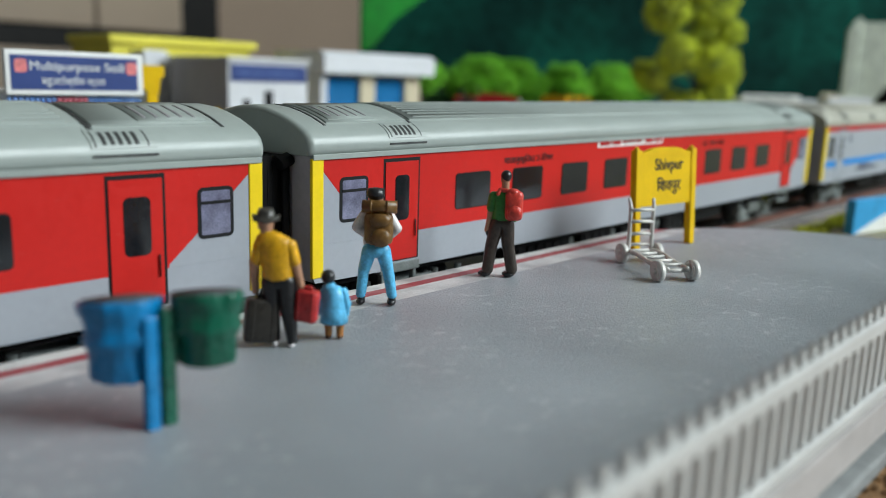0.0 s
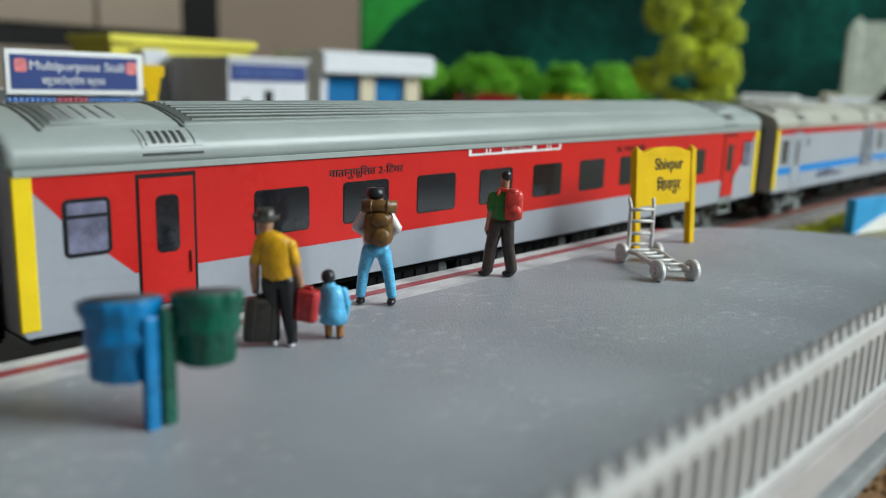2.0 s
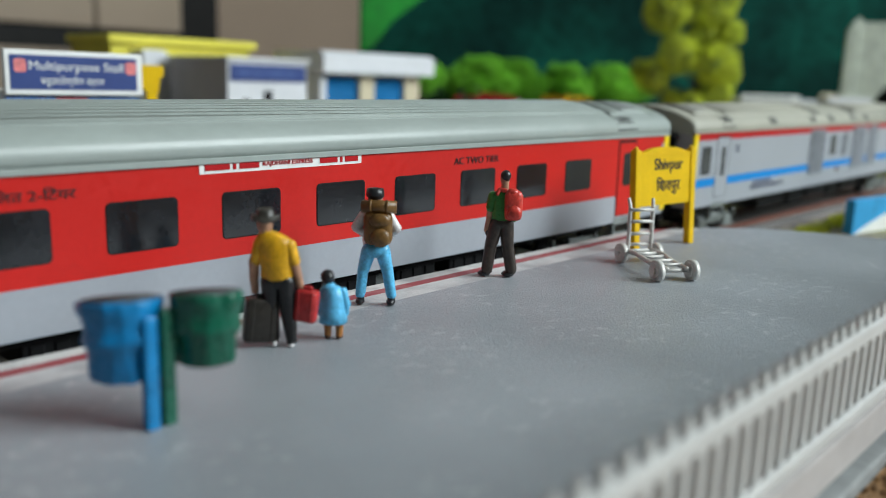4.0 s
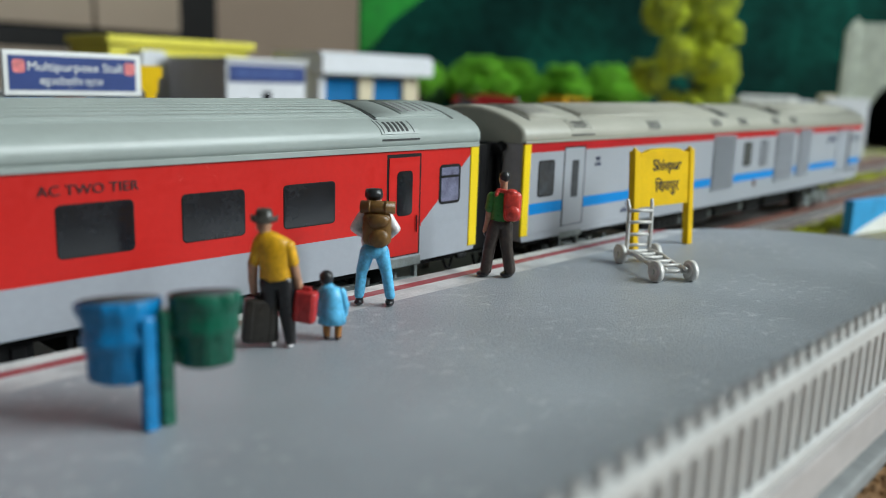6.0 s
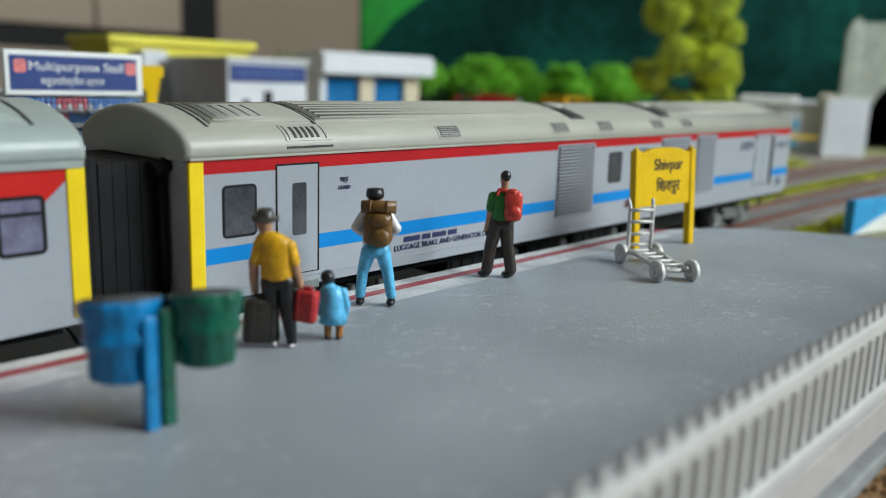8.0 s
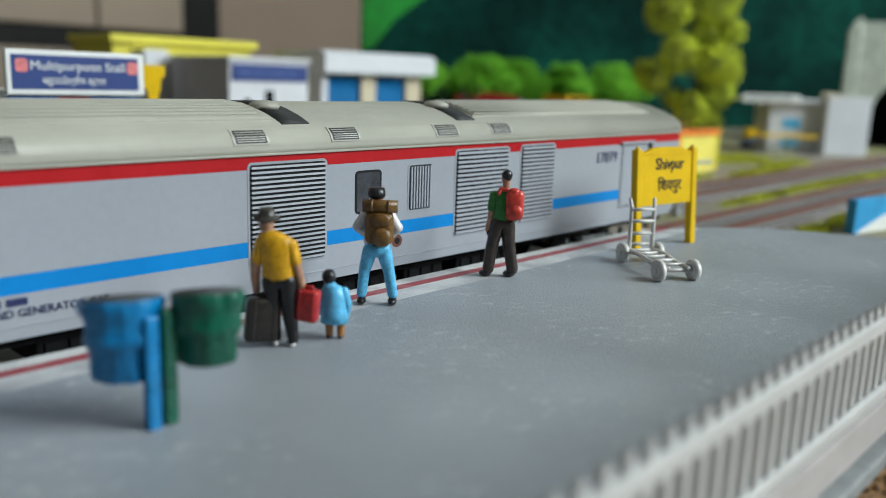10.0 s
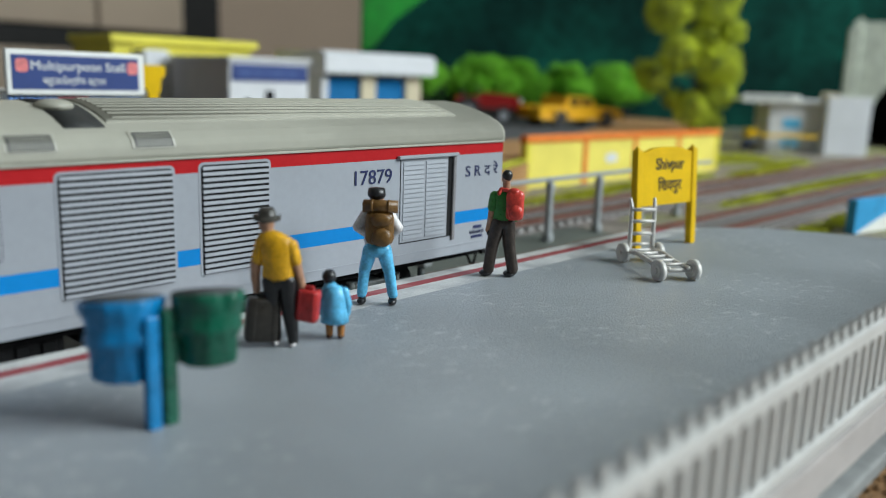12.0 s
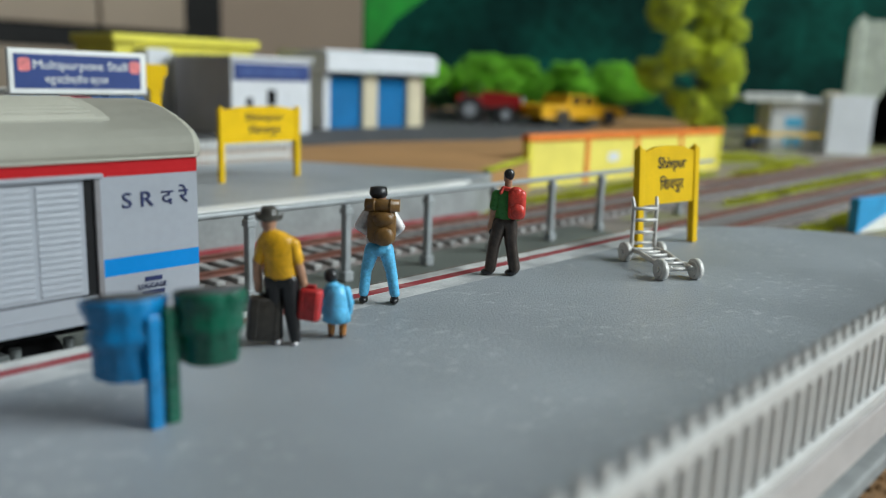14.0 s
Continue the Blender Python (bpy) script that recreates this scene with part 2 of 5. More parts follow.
def room():
    bm = B(); box(bm, X0, Y0, Z0 - 60, X1, Y1, Z0)
    solid("floor", bm, M["floortile"], "plain pale tiled room floor", "floor", kind="structure")
    bm = B(); box(bm, X0, Y0, Z1, X1, Y1, Z1 + 60)
    solid("ceiling", bm, M["ceilingpaint"], "plain white room ceiling", "ceiling", kind="structure")
    for name, b in (("wall_north", (X0 - 100, Y1, Z0, X1 + 100, Y1 + 100, Z1)), ("wall_east", (X1, Y0, Z0, X1 + 100, Y1, Z1)),
                    ("wall_west", (X0 - 100, Y0, Z0, X0, Y1, Z1))):
        bm = B(); box(bm, *b)
        solid(name, bm, M["wallpaint"] if name == "wall_north" else M["palewall"], "beige painted room wall" if name == "wall_north" else "pale painted room wall", "wall", kind="structure")
    # the wall with the window behind the camera
    bm = B()
    wx0, wx1, wz0, wz1 = 450, 1850, 480, 1720
    box(bm, X0 - 100, Y0 - 120, Z0, wx0, Y0, Z1)
    box(bm, wx1, Y0 - 120, Z0, X1 + 100, Y0, Z1)
    box(bm, wx0, Y0 - 120, Z0, wx1, Y0, wz0)
    box(bm, wx0, Y0 - 120, wz1, wx1, Y0, Z1)
    solid("wall_south", bm, M["palewall"], "pale room wall with a window opening", "wall", kind="structure")
    w = thing("window_1", "white framed window that lights the room", "window", kind="structure")
    bm = B()
    for b in ((wx0, -1290, wz0, wx0 + 40, -1250, wz1), (wx1 - 40, -1290, wz0, wx1, -1250, wz1), (wx0 + 40, -1290, wz0, wx1 - 40, -1250, wz0 + 40),
              (wx0 + 40, -1290, wz1 - 40, wx1 - 40, -1250, wz1), (1130, -1290, wz0 + 40, 1170, -1250, wz1 - 40)):
        box(bm, *b)
    part("window_frame", bm, M["whitep"], w)


def baseboard():
    bm = B(); box(bm, -700, -260, GROUND - 22, 1900, 1400, GROUND, 1.0)
    solid("ground", bm, M["earth"], "earth and grass scenery on a railway baseboard", "ground", kind="structure")
    t = thing("table", "plain wooden table under the baseboard", "table")
    bm = B(); box(bm, -740, -300, GROUND - 52, 1940, 1440, GROUND - 22, 2)
    part("tabletop", bm, M["plywood"], t)
    for x in (-700, 1840):
        for y in (-260, 1340):
            bm = B(); box(bm, x, y, Z0, x + 60, y + 60, GROUND - 52, 2)
            part("leg", bm, M["plywood"], t)
    # gravel beside the near platform
    bm = B(); box(bm, -250, -255, GROUND, 330, 28.4, GROUND + 4.2)
    solid("gravel_yard", bm, M["gravel"], "brown loose gravel beside the platform", "gravel", kind="structure")
    # grey-green painted bed of the two tracks
    bm = B(); box(bm, -690, 122.75, GROUND, 284, 219.8, GROUND + 0.6)
    solid("track_bed", bm, M["bedgrey"], "grey-green painted track bed between platforms", "ground", kind="structure")


def gravel_stones():
    rnd = random.Random(3)
    bm = B()
    for _ in range(2600):
        x, y = rnd.uniform(95, 210), rnd.uniform(3, 28.0)
        r = rnd.uniform(0.25, 0.6)
        m = Matrix.Translation((x, y, GROUND + 4.2 + r * 0.3)) @ Euler((rnd.random() * 6, rnd.random() * 6, rnd.random() * 6)).to_matrix().to_4x4() @ Matrix.Diagonal((r, r * rnd.uniform(0.6, 1), r * 0.7, 1))
        bmesh.ops.create_icosphere(bm, subdivisions=1, radius=1, matrix=m)
    solid("gravel", bm, M["gravel"], "loose brown gravel stones", "gravel", kind="stuff")


# ---------------------------------------------------------------- near platform
def platform_near():
    p = thing("platform", "grey painted model station platform with worn edge stripes", "platform", kind="structure")
    out = [(-690, 31), (262, 31), (258, 66), (251, 84), (240, 100), (224, 112), (205, 121.5), (-690, 121.5)]
    bm = B(); slab(bm, lay(out), GROUND, -0.4, "z")
    part("platform_wall", bm, M["concrete"], p)
    top = [(-690, 31.3), (262, 31.3), (258, 66), (251, 84), (240, 100), (226, 110.3), (-690, 110.3)]
    bm = B(); slab(bm, lay(top), -0.4, 0, "z")
    part("paving", bm, M["platform"], p, "grey painted paving with scuffs")
    bm = B(); slab(bm, lay([(-690, 110.32), (225.5, 110.32), (213, 116), (-690, 116)]), -0.4, -0.02, "z")
    part("pale_strip", bm, M["edgepale"], p, "pale worn strip beside the edge line")
    bm = B(); slab(bm, lay([(-690, 116.02), (213, 116.02), (209.5, 118.5), (-690, 118.5)]), -0.4, 0.03, "z")
    part("red_line", bm, M["edgered"], p, "worn dark red safety line")
    bm = B(); slab(bm, lay([(-690, 118.52), (209.4, 118.52), (204.5, 121.9), (-690, 121.9)]), -0.9, 0.0, "z")
    part("coping", bm, M["edgewhite"], p, "white painted coping along the edge")
    # plinth below the fence and the kerb at its foot
    bm = B(); box(bm, -300, 29.9, -7.9, 267, 32.45, -2.2, 0.15)
    part("plinth", bm, M["plinth"], p, "pinkish white plinth under the fence")
    # recess coloured near black, standing for the shade under the plinth
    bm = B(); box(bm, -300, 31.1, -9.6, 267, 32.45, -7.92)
    part("recess", bm, M["seam"], p, "recess under the plinth, its shade painted dark")
    bm = B(); box(bm, -300, 28.5, GROUND, 267, 32.45, -9.62, 0.4)
    part("kerb", bm, M["concrete"], p, "grey kerb at the platform's foot")


def fence():
    f = thing("fence", "white plastic picket fence along the platform's back edge", "fence", at(0, 29.6, -2.2))
    bm = B()
    slab(bm, [(0, 0), (1.55, 0), (1.55, 15.7), (0.8, 16.7), (0, 15.7)], -0.45, 0.45)
    bmesh.ops.bevel(bm, geom=bm.edges[:], offset=0.12, segments=1, affect="EDGES")
    pale = mesh_of("pale", bm, M["fencew"])
    for i in range(74):
        o = new("pale", pale); o.parent = f
        o.location = ((2 + i * 3.5) * MM, 0, 0)
    for z, h in ((1.2, 1.8), (12.5, 2.3)):
        bm = B(); box(bm, 0, -1.25, z, 262, -0.47, z + h, 0.15, 1)
        part("rail", bm, M["fencew"], f)


# ---------------------------------------------------------------- tracks
def track(name, y, x0, x1, near0, near1, sleepermat, label):
    t = thing(name, label, "railway track", at(0, y, GROUND), kind="structure")
    bm = B(); slab(bm, [(-17, 0.3), (17, 0.3), (13, 1.5), (-13, 1.5)], x0, x1, "x")
    part("ballast", bm, M["ballast"] if near1 > 300 else M["bedgrey"], t)
    for s in (-1, 1):
        bm = B()
        slab(bm, [(-1.2, 2.9), (1.2, 2.9), (0.9, 3.3), (0.35, 3.4), (0.35, 4.1), (0.75, 4.2), (0.75, 4.7), (-0.75, 4.7), (-0.75, 4.2), (-0.35, 4.1), (-0.35, 3.4), (-0.9, 3.3)], x0, x1, "x")
        part("rail", bm, M["rust"], t, "rusty brown rail", (0, s * 8.9, 0))
    bm = B(); box(bm, -1.5, -15, 0.9, 1.5, 15, 2.9, 0.3, 1)
    sl = mesh_of("sleeper", bm, sleepermat)
    bm = B()
    x = x0 + 4
    while x < x1 - 4:
        if near0 < x < near1:
            o = new("sleeper", sl); o.parent = t; o.location = (x * MM, 0, 0)
        else:
            box(bm, x - 1.5, -15, 0.9, x + 1.5, 15, 2.9)
        x += 6.6
    tagged(part("far_sleepers", bm, sleepermat, t), kind="stuff")


def guard_rail():
    g = thing("guard_railing", "grey metal railing between the two tracks", "railing", at(0, 175, GROUND + 0.6))
    bm = B(); rod(bm, (-200, 0, 24.4), (356, 0, 24.4), 0.95, seg=12)
    part("top_rail", bm, M["post"], g)
    for i, x in enumerate([-160, -128, -96, -64, -32, 0, 32, 64, 96, 128, 161, 193, 226, 259, 292, 325]):
        bm = B()
        box(bm, x - 1.1, -1.1, 0, x + 1.1, 1.1, 23.4, 0.25, 1)
        box(bm, x - 1.7, -1.7, 0, x + 1.7, 1.7, 3.2, 0.3, 1)
        box(bm, x - 1.4, -1.4, 20.4, x + 1.4, 1.4, 22.3, 0.2, 1)
        part("post", bm, M["post"], g)


def platform_far():
    p = thing("far_platform", "grey station platform with white edge across the tracks", "platform", kind="structure")
    bm = B(); slab(bm, lay([(-690, 221), (205, 221), (236, 226), (262, 240), (204, 330), (-690, 330)]), GROUND, -0.4, "z")
    part("platform_wall", bm, M["concrete"], p)
    bm = B(); slab(bm, lay([(-690, 228), (205, 228), (229, 231), (244, 234), (261.5, 240), (203.5, 330), (-690, 330)]), -0.4, 0.3, "z")
    part("paving", bm, M["platform"], p, "grey painted paving")
    bm = B(); slab(bm, lay([(-690, 220.6), (206, 220.6), (233, 225.6), (229.5, 230.9), (205, 227.9), (-690, 227.9)]), -1.6, 0.35, "z")
    part("coping", bm, M["whitep"], p, "white painted edge coping")
    bm = B(); box(bm, -690, 220.1, GROUND + 0.6, 261, 221.7, GROUND + 4.2)
    part("red_line", bm, M["edgered"], p, "worn red line along the wall's foot")


def terrace():
    bm = B(); slab(bm, lay([(-690, 330.05), (204.2, 330.05), (262.2, 240.1), (296, 250), (322, 266), (326, 281), (548, 268), (580, 310), (900, 470), (900, 1390), (-690, 1390)]), GROUND, 0.0, "z")
    solid("sand_terrace", bm, M["sand"], "raised brown sand ground behind the platform", "ground", kind="structure")
    bm = B(); slab(bm, lay([(-690, 390), (320, 395), (410, 372), (560, 405), (880, 560), (880, 760), (-690, 760)]), 0.0, 0.5, "z")
    solid("road", bm, M["asphalt"], "dark grey asphalt yard road", "road", kind="structure")


# ---------------------------------------------------------------- railway vehicles
SIDE, HALF = 127.5, 19.5
CENTRE = SIDE + HALF
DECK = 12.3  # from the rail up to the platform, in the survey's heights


# half of the roof's outline: share of the half width, height
ROOF = ((1.0, 29.1), (1.02, 30.4), (1.015, 31.7), (0.985, 32.9), (0.92, 34.1), (0.80, 35.3), (0.64, 36.5), (0.46, 37.5), (0.26, 38.3), (0.0, 38.7))


def roof_section():
    """Roof outline (y, z) from one gutter over the top to the other."""
    half = [(-k * HALF, z) for k, z in ROOF]
    return half + [(-y, z) for y, z in half[-2::-1]]


def roof_z(y):
    k = min(1.0, abs(y) / HALF)
    for (k0, z0), (k1, z1) in zip(ROOF[2:], ROOF[3:]):
        if k >= k1:
            return z0 + (z1 - z0) * (min(k, k0) - k0) / (k1 - k0)
    return ROOF[-1][1]


def roof_shell(length, ends):
    bm = B()
    sec = roof_section()
    xs = [(-0.6, 0.90, -0.5), (-0.15, 0.985, 0.0), (0.8, 1.0, 0.0), (length - 0.8, 1.0, 0.0), (length + 0.15, 0.985, 0.0), (length + 0.6, 0.90, -0.5)]
    if ends == "round":
        xs = xs[:4] + [(length - 2.2, 0.995, 0.0), (length + 0.2, 0.97, -0.1), (length + 0.9, 0.9, -0.3)]
    rings = []
    for x, k, d in xs:
        rings.append([bm.verts.new((x, y * (0.5 + 0.5 * k) if k < 1 else y, 28.4 + (z - 28.4) * k)) for y, z in sec])
    for a, b in zip(rings, rings[1:]):
        for i in range(len(sec) - 1):
            bm.faces.new((a[i], a[i + 1], b[i + 1], b[i])).smooth = True
    for r in (rings[0], rings[-1][::-1]):
        bm.faces.new(r)
    for a, b in zip(rings, rings[1:]):
        bm.faces.new((a[0], b[0], b[-1], a[-1]))
    bmesh.ops.recalc_face_normals(bm, faces=bm.faces)
    return bm


def on_roof(bm, x0, x1, y0, y1, up, n=6):
    """A plate that follows the roof's curve from y0 to y1, raised by up."""
    lo, hi = [], []
    for i in range(n + 1):
        y = y0 + (y1 - y0) * i / n
        for x, row in ((x0, lo), (x1, hi)):
            row.append((bm.verts.new((x, y, roof_z(y) + up)), bm.verts.new((x, y, roof_z(y) - 0.4))))
    for i in range(n):
        bm.faces.new((lo[i][0], lo[i + 1][0], hi[i + 1][0], hi[i][0])).smooth = True
        bm.faces.new((lo[i][0], lo[i][1], lo[i + 1][1], lo[i + 1][0]))
        bm.faces.new((hi[i][0], hi[i + 1][0], hi[i + 1][1], hi[i][1]))
    bm.faces.new((lo[0][0], hi[0][0], hi[0][1], lo[0][1]))
    bm.faces.new((lo[n][0], lo[n][1], hi[n][1], hi[n][0]))
    bmesh.ops.recalc_face_normals(bm, faces=bm.faces)


def on_shoulder(bm, x0, x1, t0, t1, out, n=6):
    """A plate on the roof's steep shoulder, from step t0 to step t1 of its outline, standing out by out."""
    def point(t, d):
        i = min(int(t), len(ROOF) - 2)
        (k0, z0), (k1, z1) = ROOF[i], ROOF[i + 1]
        y, z = -(k0 + (k1 - k0) * (t - i)) * HALF, z0 + (z1 - z0) * (t - i)
        ty, tz = (k0 - k1) * HALF, z1 - z0
        m = math.hypot(ty, tz)
        return y - tz / m * d, z + ty / m * d
    rows = [[(bm.verts.new((x, *point(t0 + (t1 - t0) * i / n, out))), bm.verts.new((x, *point(t0 + (t1 - t0) * i / n, -0.4)))) for i in range(n + 1)] for x in (x0, x1)]
    lo, hi = rows
    for i in range(n):
        bm.faces.new((lo[i][0], lo[i + 1][0], hi[i + 1][0], hi[i][0]))
        bm.faces.new((lo[i][0], lo[i][1], lo[i + 1][1], lo[i + 1][0]))
        bm.faces.new((hi[i][0], hi[i + 1][0], hi[i + 1][1], hi[i][1]))
    bm.faces.new((lo[0][0], hi[0][0], hi[0][1], lo[0][1]))
    bm.faces.new((lo[n][0], lo[n][1], hi[n][1], hi[n][0]))
    bmesh.ops.recalc_face_normals(bm, faces=bm.faces)


Z = (0, 0, DECK)  # the vehicles' origin is on the rail's top


def roof_gear(v, length, material, both):
    for flip in ([False, True] if both else [False]):
        def X(x):
            return length - x if flip else x
        def plate(bm, a, b, *rest):
            on_roof(bm, min(X(a), X(b)), max(X(a), X(b)), *rest)
        bm = B(); plate(bm, 7, 29.4, -15.4, -1.0, 0.3)
        hatch = part("roof_hatch", bm, material, v, "raised roof panel with slots", Z)
        bm = B(); plate(bm, 8.2, 21, -14.4, -4.0, 0.5)
        part("hatch_lid", bm, material, hatch, "", Z)
        for k in range(5):
            x = 9.6 + k * 2.35
            bm = B(); plate(bm, x, x + 0.6, -13.2, -6.4, 0.58, 4)
            part("slot", bm, M["endgrey"], hatch, "dark slot", Z)
        for x, w in ((5.6, 0.7), (29.6, 0.9)):
            bm = B(); plate(bm, x, x + w, -16.2 if w < 1 else -15.2, 0, 0.1)
            part("roof_seam", bm, M["seam"], v, "dark seam", Z)
        a, b = sorted((X(20.5), X(31.5)))
        bm = B(); on_shoulder(bm, a, b, 2.3, 4.7, 0.16)
        vent = part("roof_vent", bm, material, v, "", Z)
        for k in range(5):
            x = a + 1.9 + k * 1.35
            bm = B(); on_shoulder(bm, x, x + 0.7, 2.75, 4.3, 0.26, 3)
            part("vent_slot", bm, M["seam"], vent, "dark vent slot", Z)
        for x in (a + 0.6, a + 9.4):
            bm = B(); on_shoulder(bm, x, x + 0.3, 2.5, 4.5, 0.2, 3)
            part("vent_edge", bm, M["seam"], vent, "dark joint", Z)
        bm = B(); on_shoulder(bm, a, b, 1.2, 1.5, 0.18, 2)
        part("vent_sill", bm, M["seam"], vent, "dark joint", Z)
    for x0, x1 in ([(31, length - 31)] if both else [(31, 117.5), (175.5, length - 13)]):
        bm = B(); on_roof(bm, x0, x1, -14.9, 14.9, 0.32, 24)
        part("roof_deck", bm, material, v, "raised ribbed middle of the roof", Z)
    for k in range(8):
        y = -14.0 + k * 1.8
        for x0, x1 in ([(33, length - 33)] if both else [(33, 116), (177, length - 15)]):
            bm = B(); on_roof(bm, x0, x1, y, y + 0.75, 0.55, 2)
            part("roof_rib", bm, material, v, "", Z)


def bogie(v, x):
    bm = B()
    box(bm, x - 15, -12.5, -5.4, x + 15, -10.2, -2.2, 0.6)
    box(bm, x - 6, -13.2, -4.2, x + 6, -12.3, -0.4, 0.5)
    for d in (-11, 11):
        box(bm, x + d - 3, -13.4, -6.6, x + d + 3, -12.4, -2.6, 0.6)
        rod(bm, (x + d - 4.2, -12.8, -3.4), (x + d - 4.2, -12.8, 0.3), 0.9)
        rod(bm, (x + d + 4.2, -12.8, -3.4), (x + d + 4.2, -12.8, 0.3), 0.9)
        box(bm, x + d - 5.4, -13.8, -7.2, x + d + 5.4, -12.9, -6.2, 0.3)
    for s in (-1, 1):
        rod(bm, (x + s * 4.5, -12.0, -0.4), (x + s * 10, -12.0, -5.0), 0.5)
    box(bm, x - 15, 10.2, -5.4, x + 15, 12.5, -2.2, 0.6)
    box(bm, x - 5, -10.2, -4.4, x + 5, 10.2, -1.2, 0.4)
    b = part("bogie", bm, M["bogie"], v, "grey moulded bogie frame with springs", (0, 0, DECK - 2.6))
    for d in (-11, 11):
        bm = B()
        for y in (-8.6, 6.3):
            rod(bm, (x + d, y, -DECK + 5.2), (x + d, y + 2.3, -DECK + 5.2), 5.2, seg=24)
            rod(bm, (x + d, y - 0.3, -DECK + 5.2), (x + d, y, -DECK + 5.2), 4.2, seg=24)
        rod(bm, (x + d, -6.3, -DECK + 5.2), (x + d, 6.3, -DECK + 5.2), 1.0)
        part("wheelset", bm, M["bogiedark"], b, "dark metal wheels", Z)


def underframe(v, length):
    bm = B(); box(bm, 3, -15.5, -0.6, length - 3, 15.5, 2.4)
    part("floor_pan", bm, M["bogiedark"], v, "", Z)
    for x, w, d in ((72, 26, 4.6), (104, 16, 5.2), (126, 22, 4.2), (154, 13, 5.4), (172, 24, 4.6)):
        bm = B(); box(bm, x, -14.5, -0.6 - d, x + w, 14.5, -0.5, 0.5)
        for k in range(int(w // 4)):
            box(bm, x + 1.2 + k * 4, -14.9, -d + 0.2, x + 3.6 + k * 4, -14.4, -1.2, 0.2, 1)
        part("equipment_box", bm, M["bogiedark"], v, "dark underfloor equipment box", Z)
    for x in (100, 123, 151):
        bm = B(); rod(bm, (x, -13, -3.2), (x + 1.5, 12, -3.2), 2.0, seg=14)
        part("air_tank", bm, M["bogie"], v, "", Z)
    for x in (36, length - 36):
        bogie(v, x)


def end_wall(v, x, s, reach=6.2):
    """Dark end wall with gangway bellows; s is -1 at the left end, 1 at the right."""
    bm = B(); box(bm, x - (0.2 if s < 0 else 0.8), -HALF + 0.5, 2.2, x + (0.8 if s < 0 else 0.2), HALF - 0.5, 29, 0.2, 1)
    part("end_wall", bm, M["endwall"], v, "dark grey end wall", Z)
    a, b = (x, x + s * reach)
    bm = B(); box(bm, min(a, b), -10.4, -1.0, max(a, b), 10.4, 28.4, 0.3, 1)
    core = part("gangway", bm, M["black"], v, "black rubber gangway bellows", Z)
    for k in range(5):
        q = a + (b - a) * (k + 0.5) / 5
        bm = B(); slab(bm, [(-11.4, 0.2), (-9.9, 0.2), (-9.9, 27.4), (9.9, 27.4), (9.9, 0.2), (11.4, 0.2), (11.4, 28.6), (-11.4, 28.6)], q - reach * 0.094, q + reach * 0.094, "x")
        part("fold", bm, M["black"], core, "", Z)
    bm = B()
    rod(bm, (x + s * 0.5, -12.6, 28), (x + s * 3.2, -12.6, 27), 1.5, seg=16)
    rod(bm, (x + s * 1.5, -12.6, 27.2), (x + s * 1.5, -12.6, 2), 0.8)
    part("end_pipe", bm, M["black"], v, "", Z)
    bm = B(); box(bm, min(x, x + s * 6.2), -1.6, -3.6, max(x, x + s * 6.2), 1.6, -1.4, 0.3)
    box(bm, min(x + s * 3, x + s * 6.2), -12, -2.4, max(x + s * 3, x + s * 6.2), -10.6, -1.2, 0.2)
    part("coupler", bm, M["bogiedark"], v, "", Z)
    bm = B()
    pts = [(x + s * 0.6, -8, -1), (x + s * 3, -8, -5.5), (x + s * 4.4, -8, -5.9), (x + s * 5.4, -8, -2.5)]
    limb(bm, pts, [0.35] * 4, seg=8)
    part("brake_hose", bm, M["black"], v, "", Z)


def side_shape(v, name, pts, material, label="", out=0.0, thick=0.7):
    bm = B(); slab(bm, pts, -HALF - out, -HALF + thick)
    return part(name, bm, material, v, label, Z)


def rect(x0, z0, x1, z1):
    return [(x0, z0), (x1, z0), (x1, z1), (x0, z1)]


def lettering(v, text, x, z, w, h, material, out=0.05, label=""):
    bm = words(text, w, h)
    return part("lettering", bm, material, v, label, (x, -HALF - out, z + DECK))


def bar_line(v, lengths, x, z, h, gap, material, out=0.05):
    return part("writing", bars(lengths, h, gap), material, v, "", (x, -HALF - out, z + DECK))


def window_pane(v, x0, z0, x1, z1, pane, r=1.0, rim=0.35, bar=None):
    side = side_shape(v, "window", rounded(x0, z0, x1, z1, r), M["black"], "black rounded window surround", 0.08)
    side_shape(side, "pane", rounded(x0 + rim, z0 + rim, x1 - rim, z1 - rim, max(0.2, r - rim)), pane, "", 0.12)
    if bar:
        side_shape(side, "glazing_bar", rect(x0 + rim, bar - 0.3, x1 - rim, bar + 0.3), M["black"], "", 0.2)


def far_side(v, length, upper):
    bm = B(); box(bm, 0.3, HALF - 0.7, 1.7, length - 0.3, HALF, 28.6, 0.2, 1)
    part("far_side", bm, upper, v, "", Z)


def settle(v):
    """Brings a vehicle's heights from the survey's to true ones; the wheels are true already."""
    for o in v.children_recursive:
        if o.type == "MESH" and not o.name.startswith("wheelset"):
            o.data.transform(Matrix.Diagonal((1, 1, RISE, 1)))


